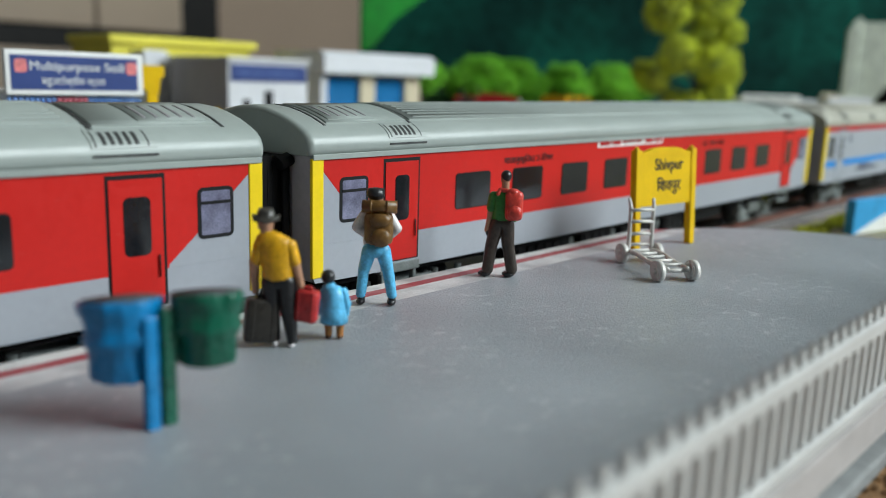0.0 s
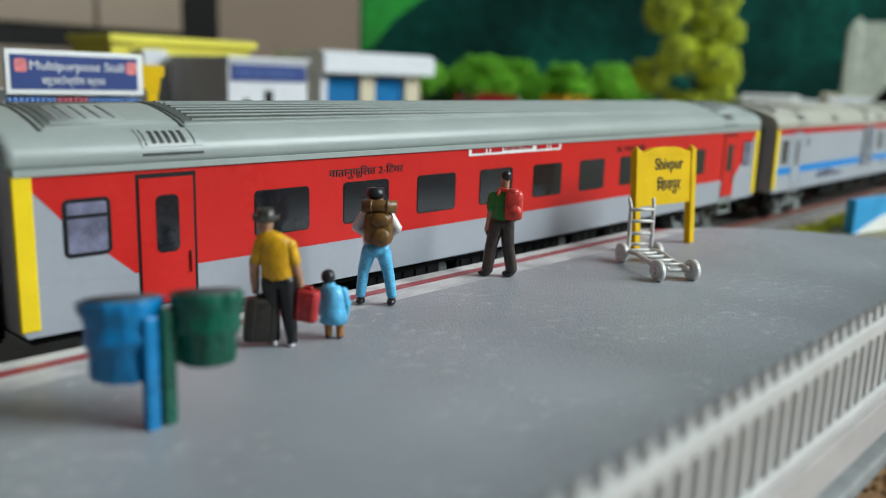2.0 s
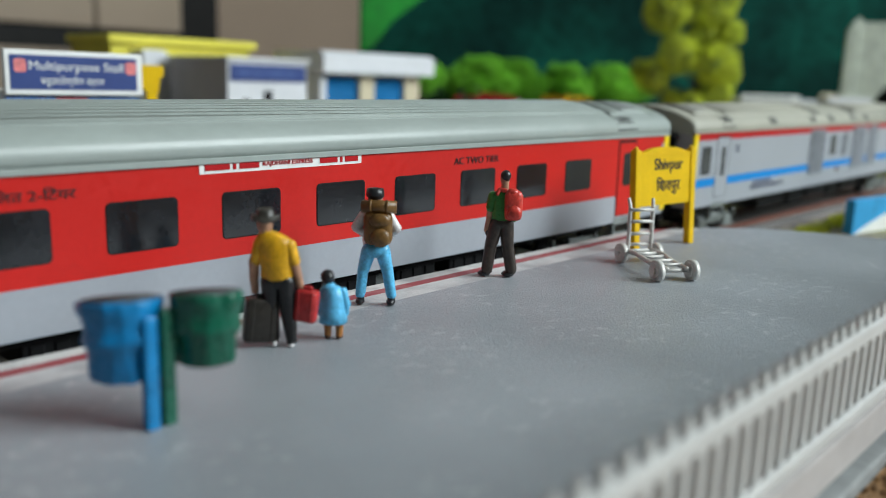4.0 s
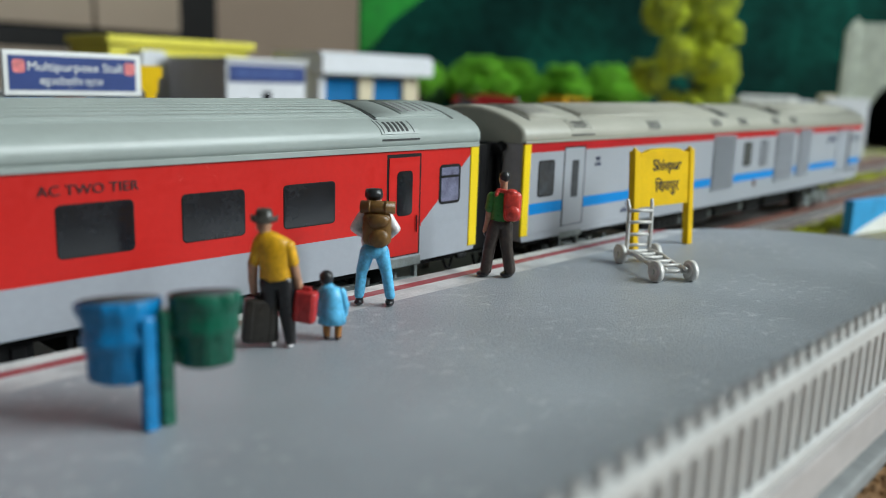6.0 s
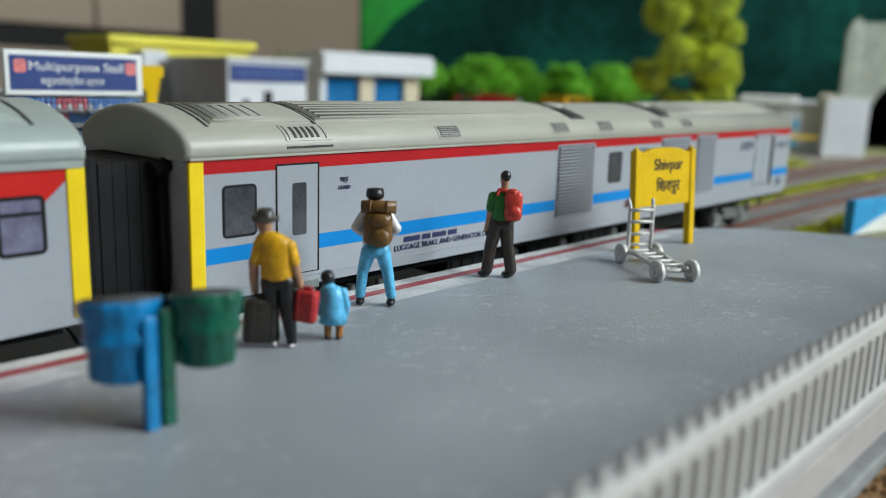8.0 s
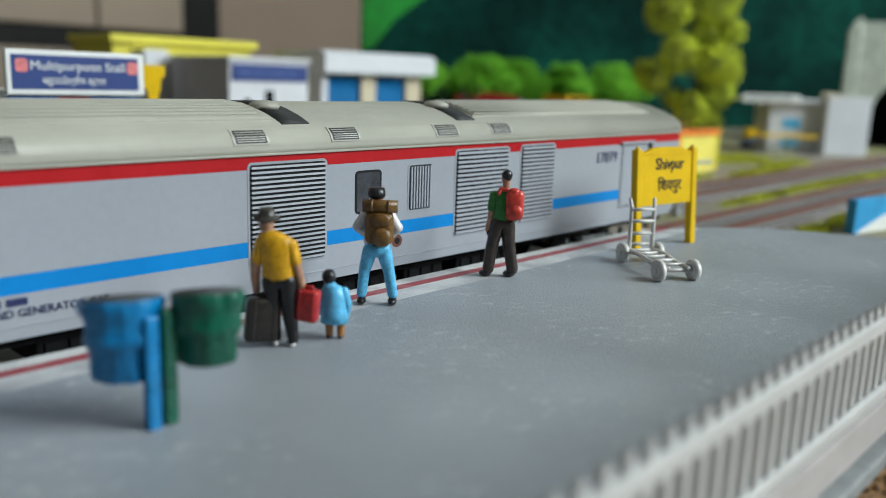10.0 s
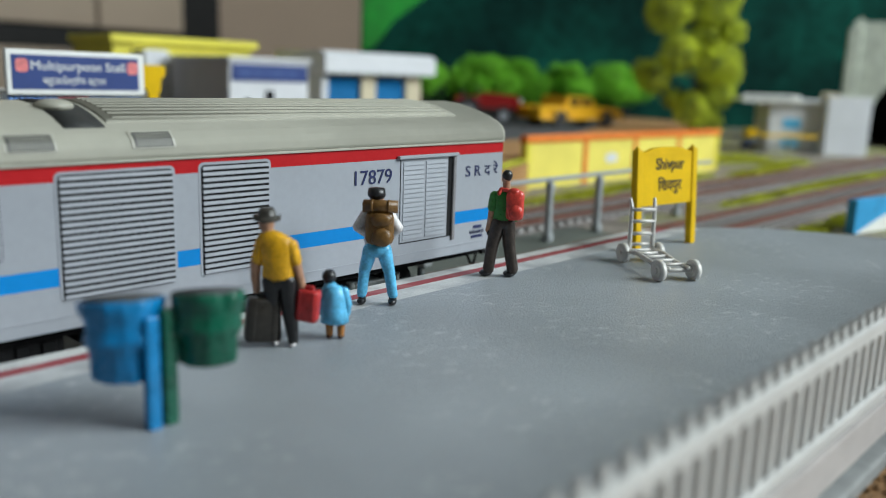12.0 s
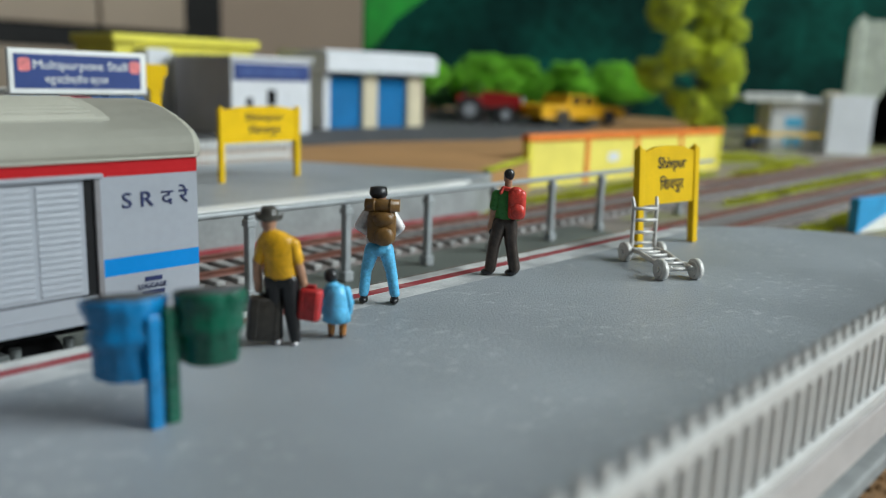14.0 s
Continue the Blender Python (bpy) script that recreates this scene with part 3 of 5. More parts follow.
def red_coach(u, second, reach):
    n = 268.4
    v = thing("passenger_coach", "red and grey model passenger coach with grey ribbed roof", "train coach", pose(u * MM, CENTRE * MM, RAIL * MM), "coaches of the train")
    side_shape(v, "upper_panel", [(2.8, 26.0), (7.5, 20.3), (18.5, 10.15), (n - 19, 10.15), (n - 19, 10.75), (n - 13.8, 15.6), (n - 2.6, 26.6), (n - 2.6, 29.3), (2.8, 29.3)], M["red"], "red upper side panel")
    side_shape(v, "lower_panel", [(0.3, 3.2), (0.9, 2.0), (19.4, 1.7), (n - 19, 1.7), (n - 0.9, 2.0), (n - 0.3, 3.2), (n - 0.3, 10.13), (0.3, 10.13)], M["grey"], "grey lower side panel")
    side_shape(v, "end_panel", [(0.3, 10.15), (18.48, 10.15), (7.48, 20.29), (2.78, 25.9), (2.78, 29.3), (0.3, 29.3)], M["grey"], "grey end panel with slanting edge")
    side_shape(v, "end_panel", [(n - 18.98, 10.15), (n - 0.3, 10.15), (n - 0.3, 29.3), (n - 2.58, 29.3), (n - 2.58, 26.55), (n - 13.78, 15.58), (n - 18.98, 10.73)], M["grey"], "grey end panel with slanting edge")
    for x in (0.0, n - 2.9):
        bm = B(); box(bm, x, -HALF - 0.25, 3.1, x + 2.9, -HALF + 0.6, 28.5, 0.15, 1)
        part("end_strip", bm, M["stripyellow"], v, "yellow corner strip", Z)
    # doors and vestibule windows
    for x0, x1, g0, g1 in ((19.6, 29.6, 22.4, 26.6), (n - 29.2, n - 19.8, n - 26.9, n - 22.2)):
        d = side_shape(v, "door_recess", rect(x0 - 0.5, 3.6, x1 + 0.4, 27.5), M["black"], "dark door surround", 0.05)
        d = side_shape(v, "door", rect(x0, 3.9, x1 - 0.2, 26.7), M["red"], "red entrance door", 0.22)
        side_shape(d, "door_window", rounded(g0, 13.2, g1, 23.6, 1.1), M["pane"], "dark door window", 0.3)
        bm = B(); rod(bm, (x1 - 1.1, -HALF - 0.5, 9), (x1 - 1.1, -HALF - 0.5, 13), 0.15, seg=6)
        part("handrail", bm, M["black"], d, "", Z)
        bm = B()
        box(bm, x0 - 1, -HALF - 0.1, 0.8, x1 + 1, -HALF + 2, 3.3, 0.3)
        box(bm, x0 - 0.5, -HALF + 0.1, -3.0, x1 + 0.5, -HALF + 2, -2.0, 0.2)
        for x in (x0 - 0.3, x1 - 0.7):
            box(bm, x, -HALF + 0.3, -3.0, x + 1.0, -HALF + 1.6, 1.0, 0.2)
        part("step", bm, M["bogie"], v, "grey entrance steps", Z)
    window_pane(v, 7.1, 14.35, 14.8, 24.2, M["smallpane"], 1.1, 0.7, 21.2)
    window_pane(v, n - 13.4, 14.65, n - 6.2, 24.3, M["smallpane"], 1.1, 0.7, 21.4)
    for k in range(9):
        x = 41.9 + k * 21.24
        window_pane(v, x, 13.72, x + 12.65, 22.75, M["pane"], 0.9, 0.2)
    if second:
        lettering(v, "वातानुकूलित 2-टियर".replace("लि", "िल").replace("टि", "िट"), 59.5, 23.5, 20.4, 2.7, M["inkblack"])
        lettering(v, "AC TWO TIER", 166.8, 24.3, 16.2, 1.7, M["inkblack"])
        b = side_shape(v, "name_board", rect(101.3, 26.4, 138.4, 28.7), M["whitep"], "white name board", 0.1)
        b["label"] = "white destination board with red lettering"
        w = words("RAJDHANI EXPRESS", 11.5, 1.1)
        part("lettering", w, M["redband"], b, "", (114.3, -HALF - 0.14, 27.0 + DECK))
        part("writing", bars([5.0, 0.6, 4.2], 1.1, 0.7), M["redband"], b, "", (102.3, -HALF - 0.12, 27.0 + DECK))
        part("writing", bars([4.4, 0.6, 3.4], 1.1, 0.7), M["redband"], b, "", (127.6, -HALF - 0.12, 27.0 + DECK))
    far_side(v, n, M["red"])
    part("roof", roof_shell(n, "flat"), M["roofgrey"], v, "grey-green ribbed roof", Z)
    bm = B(); box(bm, 0.2, -HALF - 0.45, 28.2, n - 0.2, -HALF + 0.2, 29.35, 0.1, 1)
    part("gutter", bm, M["roofgrey"], v, "", Z)
    # thin strip coloured dark for the shade between gutter and side
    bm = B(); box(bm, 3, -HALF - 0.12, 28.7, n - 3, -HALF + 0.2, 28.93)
    part("gutter_shadow_gap", bm, M["seam"], v, "dark painted strip for the shadow gap below the roof", Z)
    roof_gear(v, n, M["roofgrey"], True)
    end_wall(v, 0.5, -1)
    end_wall(v, n - 0.5, 1, reach)
    underframe(v, n)
    settle(v)
    return v


def louvre(v, x0, x1, z0, z1, n, name="louvre", upright=False, share=0.54):
    frame_ = side_shape(v, name, rounded(x0 - 0.5, z0 - 0.5, x1 + 0.5, z1 + 0.5, 1.0), M["silver"], "grey louvred ventilation grille", 0.08)
    side_shape(frame_, "grille_back", rounded(x0, z0, x1, z1, 0.6), M["black"], "", 0.12)
    for k in range(n):
        bm = B()
        if upright:
            x = x0 + (x1 - x0) * (k + 0.25) / n
            box(bm, x, -HALF - 0.45, z0 + 0.3, x + (x1 - x0) / n * 0.5, -HALF, z1 - 0.3)
        else:
            z = z0 + (z1 - z0) * (k + 0.2) / n
            h = (z1 - z0) / n * share
            slab(bm, [(-HALF, z + h), (-HALF - 0.42, z + h), (-HALF - 0.5, z), (-HALF, z)], x0 + 0.2, x1 - 0.2, "x")
        part("slat", bm, M["silver"], frame_, "", Z)


def generator_car(u):
    n = 272.6
    v = thing("generator_car", "silver-grey generator car with red band and blue stripe", "train coach", pose(u * MM, CENTRE * MM, RAIL * MM), "coaches of the train")
    side_shape(v, "lower_panel", [(0.3, 3.2), (0.9, 2.0), (n - 4, 1.7), (n - 0.4, 4.6), (n - 0.3, 9.3), (0.3, 9.3)], M["silver"], "silver-grey lower side")
    side_shape(v, "upper_panel", rect(0.3, 12.42, n - 0.3, 26.48), M["silver"], "silver-grey upper side")
    side_shape(v, "blue_stripe", rect(0.3, 9.32, n - 0.3, 12.4), M["stripe"], "bright blue painted stripe", 0.01)
    side_shape(v, "red_band", rect(0.3, 26.5, n - 0.3, 29.5), M["redband"], "dark red band under the roof", 0.01)
    side_shape(v, "lower_seam", rect(1, 3.9, n - 3, 4.15), M["grey"], "", 0.12)
    bm = B(); box(bm, 0, -HALF - 0.25, 3.6, 2.9, -HALF + 0.6, 28.8, 0.15, 1)
    part("end_strip", bm, M["stripyellow"], v, "yellow corner strip", Z)
    # guard's end
    window_pane(v, 6.5, 14.0, 13.8, 24.2, M["greypane"], 1.0, 0.5)
    side_shape(v, "door_recess", rect(18.0, 4.6, 28.4, 27.6), M["black"], "dark door surround", 0.04)
    d = side_shape(v, "door", rect(18.4, 4.8, 27.9, 27.2), M["silver"], "silver-grey guard's door", 0.1)
    side_shape(d, "door_stripe", rect(18.4, 9.32, 27.9, 12.4), M["silver"], "", 0.12)
    window_pane(v, 21.4, 12.4, 25.6, 24.0, M["greypane"], 0.9, 0.4)
    bm = B(); box(bm, 17.5, -HALF - 0.1, 0.8, 28.5, -HALF + 2, 3.0, 0.3); box(bm, 18, -HALF + 0.1, -3.0, 28, -HALF + 2, -2.0, 0.2)
    box(bm, 18.2, -HALF + 0.3, -3, 19.2, -HALF + 1.6, 1); box(bm, 26.8, -HALF + 0.3, -3, 27.8, -HALF + 1.6, 1)
    part("step", bm, M["bogie"], v, "grey entrance steps", Z)
    lettering(v, "गार्ड", 33.6, 22.6, 2.2, 1.4, M["ink"])
    lettering(v, "GUARD", 33.2, 21.4, 3.2, 0.8, M["ink"])
    part("writing", bars([5, 2.6, 4.4, 3], 1.2, 0.8), M["ink"], v, "", (52, -HALF - 0.05, 7.5 + DECK))
    lettering(v, "LUGGAGE BRAKE AND GENERATOR CAR", 49.2, 5.6, 33.0, 1.35, M["ink"])
    # machine room
    louvre(v, 109.1, 126.6, 7.2, 27.4, 21, share=0.42)
    window_pane(v, 134.4, 15.2, 141.7, 24.7, M["greypane"], 1.0, 0.5)
    louvre(v, 150.0, 156.8, 14.6, 25.0, 8, "vent_grille", True)
    louvre(v, 165.2, 184.2, 6.8, 27.6, 19)
    louvre(v, 189.6, 203.6, 7.2, 27.8, 19)
    bm = B(); rod(bm, (146.6, -HALF - 0.12, 7.8 - 0.0), (146.6, -HALF + 0.3, 7.8), 1.5, seg=20)
    e = part("emblem", bm, M["rust"], v, "small round brown-red emblem", Z)
    bm = B(); rod(bm, (146.6, -HALF - 0.16, 7.8), (146.6, -HALF + 0.3, 7.8), 0.75, seg=16)
    part("emblem_centre", bm, M["bogiedark"], e, "", Z)
    lettering(v, "17879", 224.6, 21.3, 10.4, 3.2, M["ink"])
    # luggage door with louvred leaf
    side_shape(v, "door_recess", rect(237.5, 6.6, 255.2, 27.2), M["black"], "dark sliding door opening", 0.03)
    d = side_shape(v, "luggage_door", rect(237.7, 6.9, 252.6, 26.6), M["silver"], "silver-grey louvred luggage door", 0.10)
    for k in range(17):
        for a, b in ((238.4, 244.6), (245.4, 251.8)):
            z = 7.6 + k * 1.08
            bm = B(); slab(bm, [(-HALF, z + 0.8), (-HALF - 0.18, z + 0.8), (-HALF - 0.32, z), (-HALF, z)], a, b, "x")
            part("slat", bm, M["silver"], d, "", Z)
    bm = B(); box(bm, 236.5, -HALF - 0.9, 26.4, 255.6, -HALF, 27.2, 0.15, 1)
    part("door_track", bm, M["silver"], v, "", Z)
    bm = B(); box(bm, 254.2, -HALF - 0.5, 5.6, 255.2, -HALF, 26.4, 0.15, 1)
    part("door_jamb", bm, M["endgrey"], v, "", Z)
    lettering(v, "S R", 258.8, 20.9, 5.4, 2.7, M["ink"])
    lettering(v, "द रे", 265.6, 20.9, 5.0, 3.4, M["ink"])
    part("writing", bars([3.0], 0.8, 0.5), M["ink"], v, "", (262.2, -HALF - 0.05, 7.5 + DECK))
    lettering(v, "LUGGAGE", 261.0, 6.2, 5.0, 0.9, M["ink"])
    part("writing", bars([4.0], 0.7, 0.5), M["ink"], v, "", (261.6, -HALF - 0.05, 5.1 + DECK))
    far_side(v, n, M["silver"])
    part("roof", roof_shell(n, "round"), M["roofcream"], v, "cream-grey ribbed roof", Z)
    bm = B(); box(bm, 0.2, -HALF - 0.45, 29.1, n - 0.2, -HALF + 0.2, 29.6, 0.1, 1)
    part("gutter", bm, M["roofcream"], v, "", Z)
    roof_gear(v, n, M["roofcream"], False)
    # cooling openings in the roof
    for x in (118.5, 168):
        bm = B(); on_roof(bm, x, x + 6.5, -16.6, 2, 0.2, 10)
        r = part("roof_opening", bm, M["seam"], v, "dark roof cooling opening", Z)
        bm = B(); blob(bm, (x + 2.4, -7.5, roof_z(-7.5) + 0.2), 3.0, 3.4, 1.3)
        part("exhaust", bm, M["roofcream"], r, "", Z)
    for x in (62.6, 106.2, 128.4, 158.4, 177.8):
        bm = B(); on_shoulder(bm, x - 0.5, x + 7.1, 1.7, 4.0, 0.14)
        vent = part("roof_vent", bm, M["roofcream"], v, "", Z)
        bm = B(); on_shoulder(bm, x, x + 6.6, 1.95, 3.8, 0.2)
        part("vent_mesh", bm, M["seam"], vent, "dark grey vent mesh", Z)
        for k in range(5):
            q = 2.1 + 0.34 * k
            bm = B(); on_shoulder(bm, x + 0.3, x + 6.3, q, q + 0.1, 0.27, 1)
            part("mesh_bar", bm, M["roofcream"], vent, "", Z)
    end_wall(v, 0.5, -1, 12.4)
    end_wall(v, n - 0.5, 1, 3.0)
    underframe(v, n)
    settle(v)
    return v


# where the train has got to, in millimetres, every half second
RUN = (-0.3, -12.4, -25.7, -41.0, -55.4, -71.3, -87.5, -105.4, -125.8, -147.8, -171.4, -193.9, -218.4, -242.3, -266.2, -289.4,
       -312.8, -337.7, -361.9, -386.1, -409.9, -433.8, -455.5, -478.1, -500.3, -514.6, -534.4, -559.1, -584.2)


def motions():
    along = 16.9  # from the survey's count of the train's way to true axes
    for v, u, sink, tilt in TRAIN:
        walk(v, [(i * 0.5, pose((u + s + along) * MM, CENTRE * MM, (RAIL - sink) * MM, 0, -tilt, 0)) for i, s in enumerate(RUN)])


# ---------------------------------------------------------------- things on the near platform
TOWARDS = -44.0  # the figures stand with their backs to the camera


def paint(name, c, rough=0.33, vary=0.22, size=1.6, bump=0.06):
    return mat(name, c, rough, vary=vary, size=size, fine=0.5, bump=bump)


M["skin"] = paint("painted_skin", (0.45, 0.24, 0.15))
M["hairblack"] = paint("painted_black", (0.016, 0.016, 0.018))
M["mustard"] = paint("painted_mustard", (0.72, 0.37, 0.012))
M["charcoal"] = paint("painted_charcoal", (0.014, 0.013, 0.014))
M["hatgrey"] = paint("painted_hat", (0.055, 0.05, 0.042))
M["casebrown"] = paint("painted_case", (0.032, 0.027, 0.022))
M["casered"] = paint("painted_case_red", (0.48, 0.03, 0.03))
M["skyblue"] = paint("painted_sky_blue", (0.12, 0.50, 0.80))
M["orangeleg"] = paint("painted_orange_brown", (0.42, 0.17, 0.04))
M["shoebrown"] = paint("painted_shoe", (0.08, 0.035, 0.02))
M["shirtwhite"] = paint("painted_white_shirt", (0.72, 0.68, 0.68))
M["packbrown"] = paint("painted_pack", (0.17, 0.085, 0.022), 0.35)
M["green"] = paint("painted_green", (0.03, 0.20, 0.03))
M["packred"] = paint("painted_pack_red", (0.60, 0.05, 0.035), 0.35, 0.3)
M["trousers"] = paint("painted_trousers", (0.045, 0.032, 0.025), 0.4, 0.4)


def figure(x, y, label, mats, make):
    bm = B()
    make(bm)
    for v in bm.verts:
        k = noise.noise(v.co * 0.9) * 0.14 + noise.noise(v.co * 2.3) * 0.06
        v.co += Vector((k, k * 0.6, k * 0.4 if v.co.z > 0.6 else 0))
    low = min(v.co.z for v in bm.verts)
    bmesh.ops.translate(bm, verts=bm.verts, vec=(0, 0, -low))
    return solid("figurine", bm, [M[m] for m in mats], label, "figurine", at(x, y, 0.0, 0, 0, TOWARDS) @ Matrix.Diagonal((1, 0.88, 1, 1)), "painted figurines on the platform")


def loft(bm, rings, mi, seg=18):
    """A body lofted through level ovals (x, y, z, rx, ry)."""
    vs = [[bm.verts.new((x + rx * math.cos(k * math.tau / seg), y + ry * math.sin(k * math.tau / seg), z)) for k in range(seg)] for x, y, z, rx, ry in rings]
    faces = [bm.faces.new((a[k], a[(k + 1) % seg], b[(k + 1) % seg], b[k])) for a, b in zip(vs, vs[1:]) for k in range(seg)]
    faces += [bm.faces.new(vs[0][::-1]), bm.faces.new(vs[-1])]
    for f in faces:
        f.material_index, f.smooth = mi, True


def case_block(bm, x0, y0, z0, x1, y1, z1, mi, bevel=0.5):
    n = set(bm.faces)
    box(bm, x0, y0, z0, x1, y1, z1, bevel)
    for f in bm.faces:
        if f not in n:
            f.material_index, f.smooth = mi, True


def tall_figure(bm):
    # mats: 0 skin, 1 mustard, 2 charcoal, 3 hat, 4 case, 5 red case, 6 white shoe
    limb(bm, [(-1.6, 0, 11.0), (-1.5, 0.3, 5.8), (-1.1, 0.2, 1.3)], [1.75, 1.35, 0.95], 2)
    limb(bm, [(0.9, 0, 11.0), (1.3, 0.2, 5.8), (1.9, -0.1, 1.3)], [1.75, 1.35, 0.95], 2)
    blob(bm, (-0.4, 0, 11.2), 2.9, 1.8, 1.7, 2)
    for x in (-1.0, 1.9):
        blob(bm, (x, 0.5, 0.6), 0.75, 1.6, 0.65, 6 if x < 0 else 2)
        blob(bm, (x, -0.5, 0.4), 0.6, 0.6, 0.45, 6)
    loft(bm, [(-0.5, 0, 11.3, 2.3, 1.6), (-0.5, 0, 11.9, 2.75, 1.85), (-0.6, 0, 13.5, 2.6, 1.75), (-0.7, 0, 15.6, 2.85, 1.8), (-0.85, 0.1, 17.2, 3.2, 1.75), (-1.1, 0.1, 18.4, 2.9, 1.5), (-1.7, 0.2, 19.2, 1.7, 1.15), (-2.1, 0.2, 19.6, 1.0, 0.9)], 1)
    limb(bm, [(-3.2, 0.1, 17.3), (-4.0, 0, 14.6)], [1.25, 1.1], 1)
    limb(bm, [(-4.3, 0, 14.4), (-4.4, 0.2, 11.4), (-4.2, 0.2, 9.4)], [0.95, 0.85, 0.7], 0)
    limb(bm, [(1.5, 0.1, 17.2), (2.3, 0, 14.6)], [1.2, 1.05], 1)
    limb(bm, [(2.3, 0, 14.6), (2.8, 0.2, 12.4), (3.4, 0.2, 10.4)], [0.85, 0.75, 0.65], 0)
    limb(bm, [(-2.3, 0.2, 18.8), (-2.5, 0.3, 20.4)], [0.95, 1.1], 0)
    blob(bm, (-2.5, 0.4, 20.7), 1.35, 1.4, 1.6, 0)
    n = len(bm.verts)
    turned(bm, [(1.3, 21.0), (2.2, 21.3), (2.25, 21.55), (1.5, 21.6), (1.45, 22.7), (1.15, 23.3), (0.5, 23.0)], (-2.4, 0.3, 0), 18)
    bm.verts.ensure_lookup_table()
    for v in bm.verts[n:]:
        if v.co.z < 21.9:
            v.co.z += 0.16 * (v.co.x + 2.4) ** 2 - 0.1 * abs(v.co.y - 0.3)
    for f in list(bm.faces)[-(18 * 6 + 2):]:
        f.material_index = 3
    for x, y, z, w, t, h, turn, mi in ((-3.5, -0.4, 0.8, 2.75, 1.5, 7.5, 22, 4), (4.2, 0, 4.4, 1.9, 1.2, 5.5, -14, 5)):
        n = set(bm.verts)
        case_block(bm, -w, -t, 0, w, t, h, mi, 0.6)
        case_block(bm, -w * 0.4, -0.3, h - 0.1, w * 0.4, 0.3, h + 0.7, mi, 0.2)
        for s in (-0.6, 0.6):
            case_block(bm, s * w - 0.25, -t - 0.08, 0.2, s * w + 0.25, t + 0.08, h - 0.15, mi, 0.08)
        bmesh.ops.transform(bm, matrix=Matrix.Translation((x, y, z)) @ Euler((0, radians(5), radians(turn))).to_matrix().to_4x4(), verts=[v for v in bm.verts if v not in n])


def child_figure(bm):
    # 0 black, 1 sky blue, 2 orange brown, 3 shoe, 4 skin
    for x in (-0.85, 1.2):
        limb(bm, [(x, 0, 3.6), (x, 0, 0.9)], [0.75, 0.6], 2)
        blob(bm, (x, 0.3, 0.45), 0.62, 1.0, 0.45, 3)
    turned(bm, [(1.2, 2.9), (2.45, 3.1), (2.35, 4.8), (2.1, 6.6), (1.85, 8.2), (1.2, 9.3), (0.4, 9.7)], (0.1, 0, 0), 18)
    for f in list(bm.faces)[-(18 * 6 + 2):]:
        f.material_index = 1
    limb(bm, [(-1.5, 0.1, 8.4), (-2.15, 0, 6.2), (-2.1, 0.2, 4.6)], [0.85, 0.75, 0.6], 1)
    limb(bm, [(1.7, 0.1, 8.4), (2.3, 0, 6.2), (2.2, 0.2, 4.6)], [0.85, 0.75, 0.6], 1)
    blob(bm, (-0.6, 0.1, 9.2), 1.3, 1.2, 0.9, 1)
    limb(bm, [(-0.8, 0.1, 9.4), (-0.9, 0.2, 10.2)], [0.6, 0.7], 4)
    blob(bm, (-0.95, 0.2, 11.0), 1.25, 1.3, 1.3, 0)


def hiker_figure(bm):
    # 0 skin, 1 white shirt, 2 sky blue, 3 pack, 4 black
    for a, b, c in ((-0.9, -2.1, -2.5), (1.7, 2.9, 3.7)):
        limb(bm, [(a, 0, 11.2), (b, 0.5, 6.8), (c, 0, 2.3)], [1.55, 1.15, 1.0], 2)
        limb(bm, [(c, 0, 2.2), (c, 0.1, 1.0)], [0.75, 0.75], 4)
        blob(bm, (c - 0.1, 0.5, 0.75), 0.95, 1.75, 0.75, 4)
    blob(bm, (0.4, 0, 11.2), 2.75, 1.8, 1.5, 2)
    blob(bm, (0.3, 0.6, 13.2), 2.6, 1.6, 2.2, 1)
    limb(bm, [(0.3, 0.8, 14), (0.3, 0.9, 18.2)], [2.4, 2.1], 1)
    limb(bm, [(-1.9, 0.6, 18.2), (-3.5, 0.2, 15.8), (-2.0, 1.4, 14.2)], [1.15, 1.05, 0.8], 1)
    limb(bm, [(2.7, 0.6, 18.2), (4.4, 0.2, 15.8), (3.2, 1.4, 14.2)], [1.15, 1.05, 0.8], 1)
    case_block(bm, -1.9, -2.6, 12.6, 3.7, 0.2, 19.3, 3, 1.2)
    blob(bm, (1.4, -2.5, 14.2), 2.1, 1.0, 1.9, 3)
    blob(bm, (1.2, -2.3, 17.6), 2.2, 1.0, 1.5, 3)
    for f0, f1 in (((-2.4, -1.4, 20.2), (4.4, -1.4, 20.2)),):
        rod(bm, f0, f1, 1.25, 1.25, 14, True, 3)
        for x in (-0.6, 2.6):
            rod(bm, (x - 0.25, -1.4, 20.2), (x + 0.25, -1.4, 20.2), 1.36, 1.36, 14, True, 3)
    blob(bm, (0.1, 0.6, 21.4), 1.5, 1.5, 1.7, 0)
    blob(bm, (0.1, 0.4, 22.3), 1.75, 1.75, 1.35, 4)
    turned(bm, [(1.75, 21.9), (1.85, 22.4), (1.6, 23.5), (0.4, 23.7)], (0.1, 0.4, 0), 16)
    for f in list(bm.faces)[-(16 * 3 + 2):]:
        f.material_index = 4


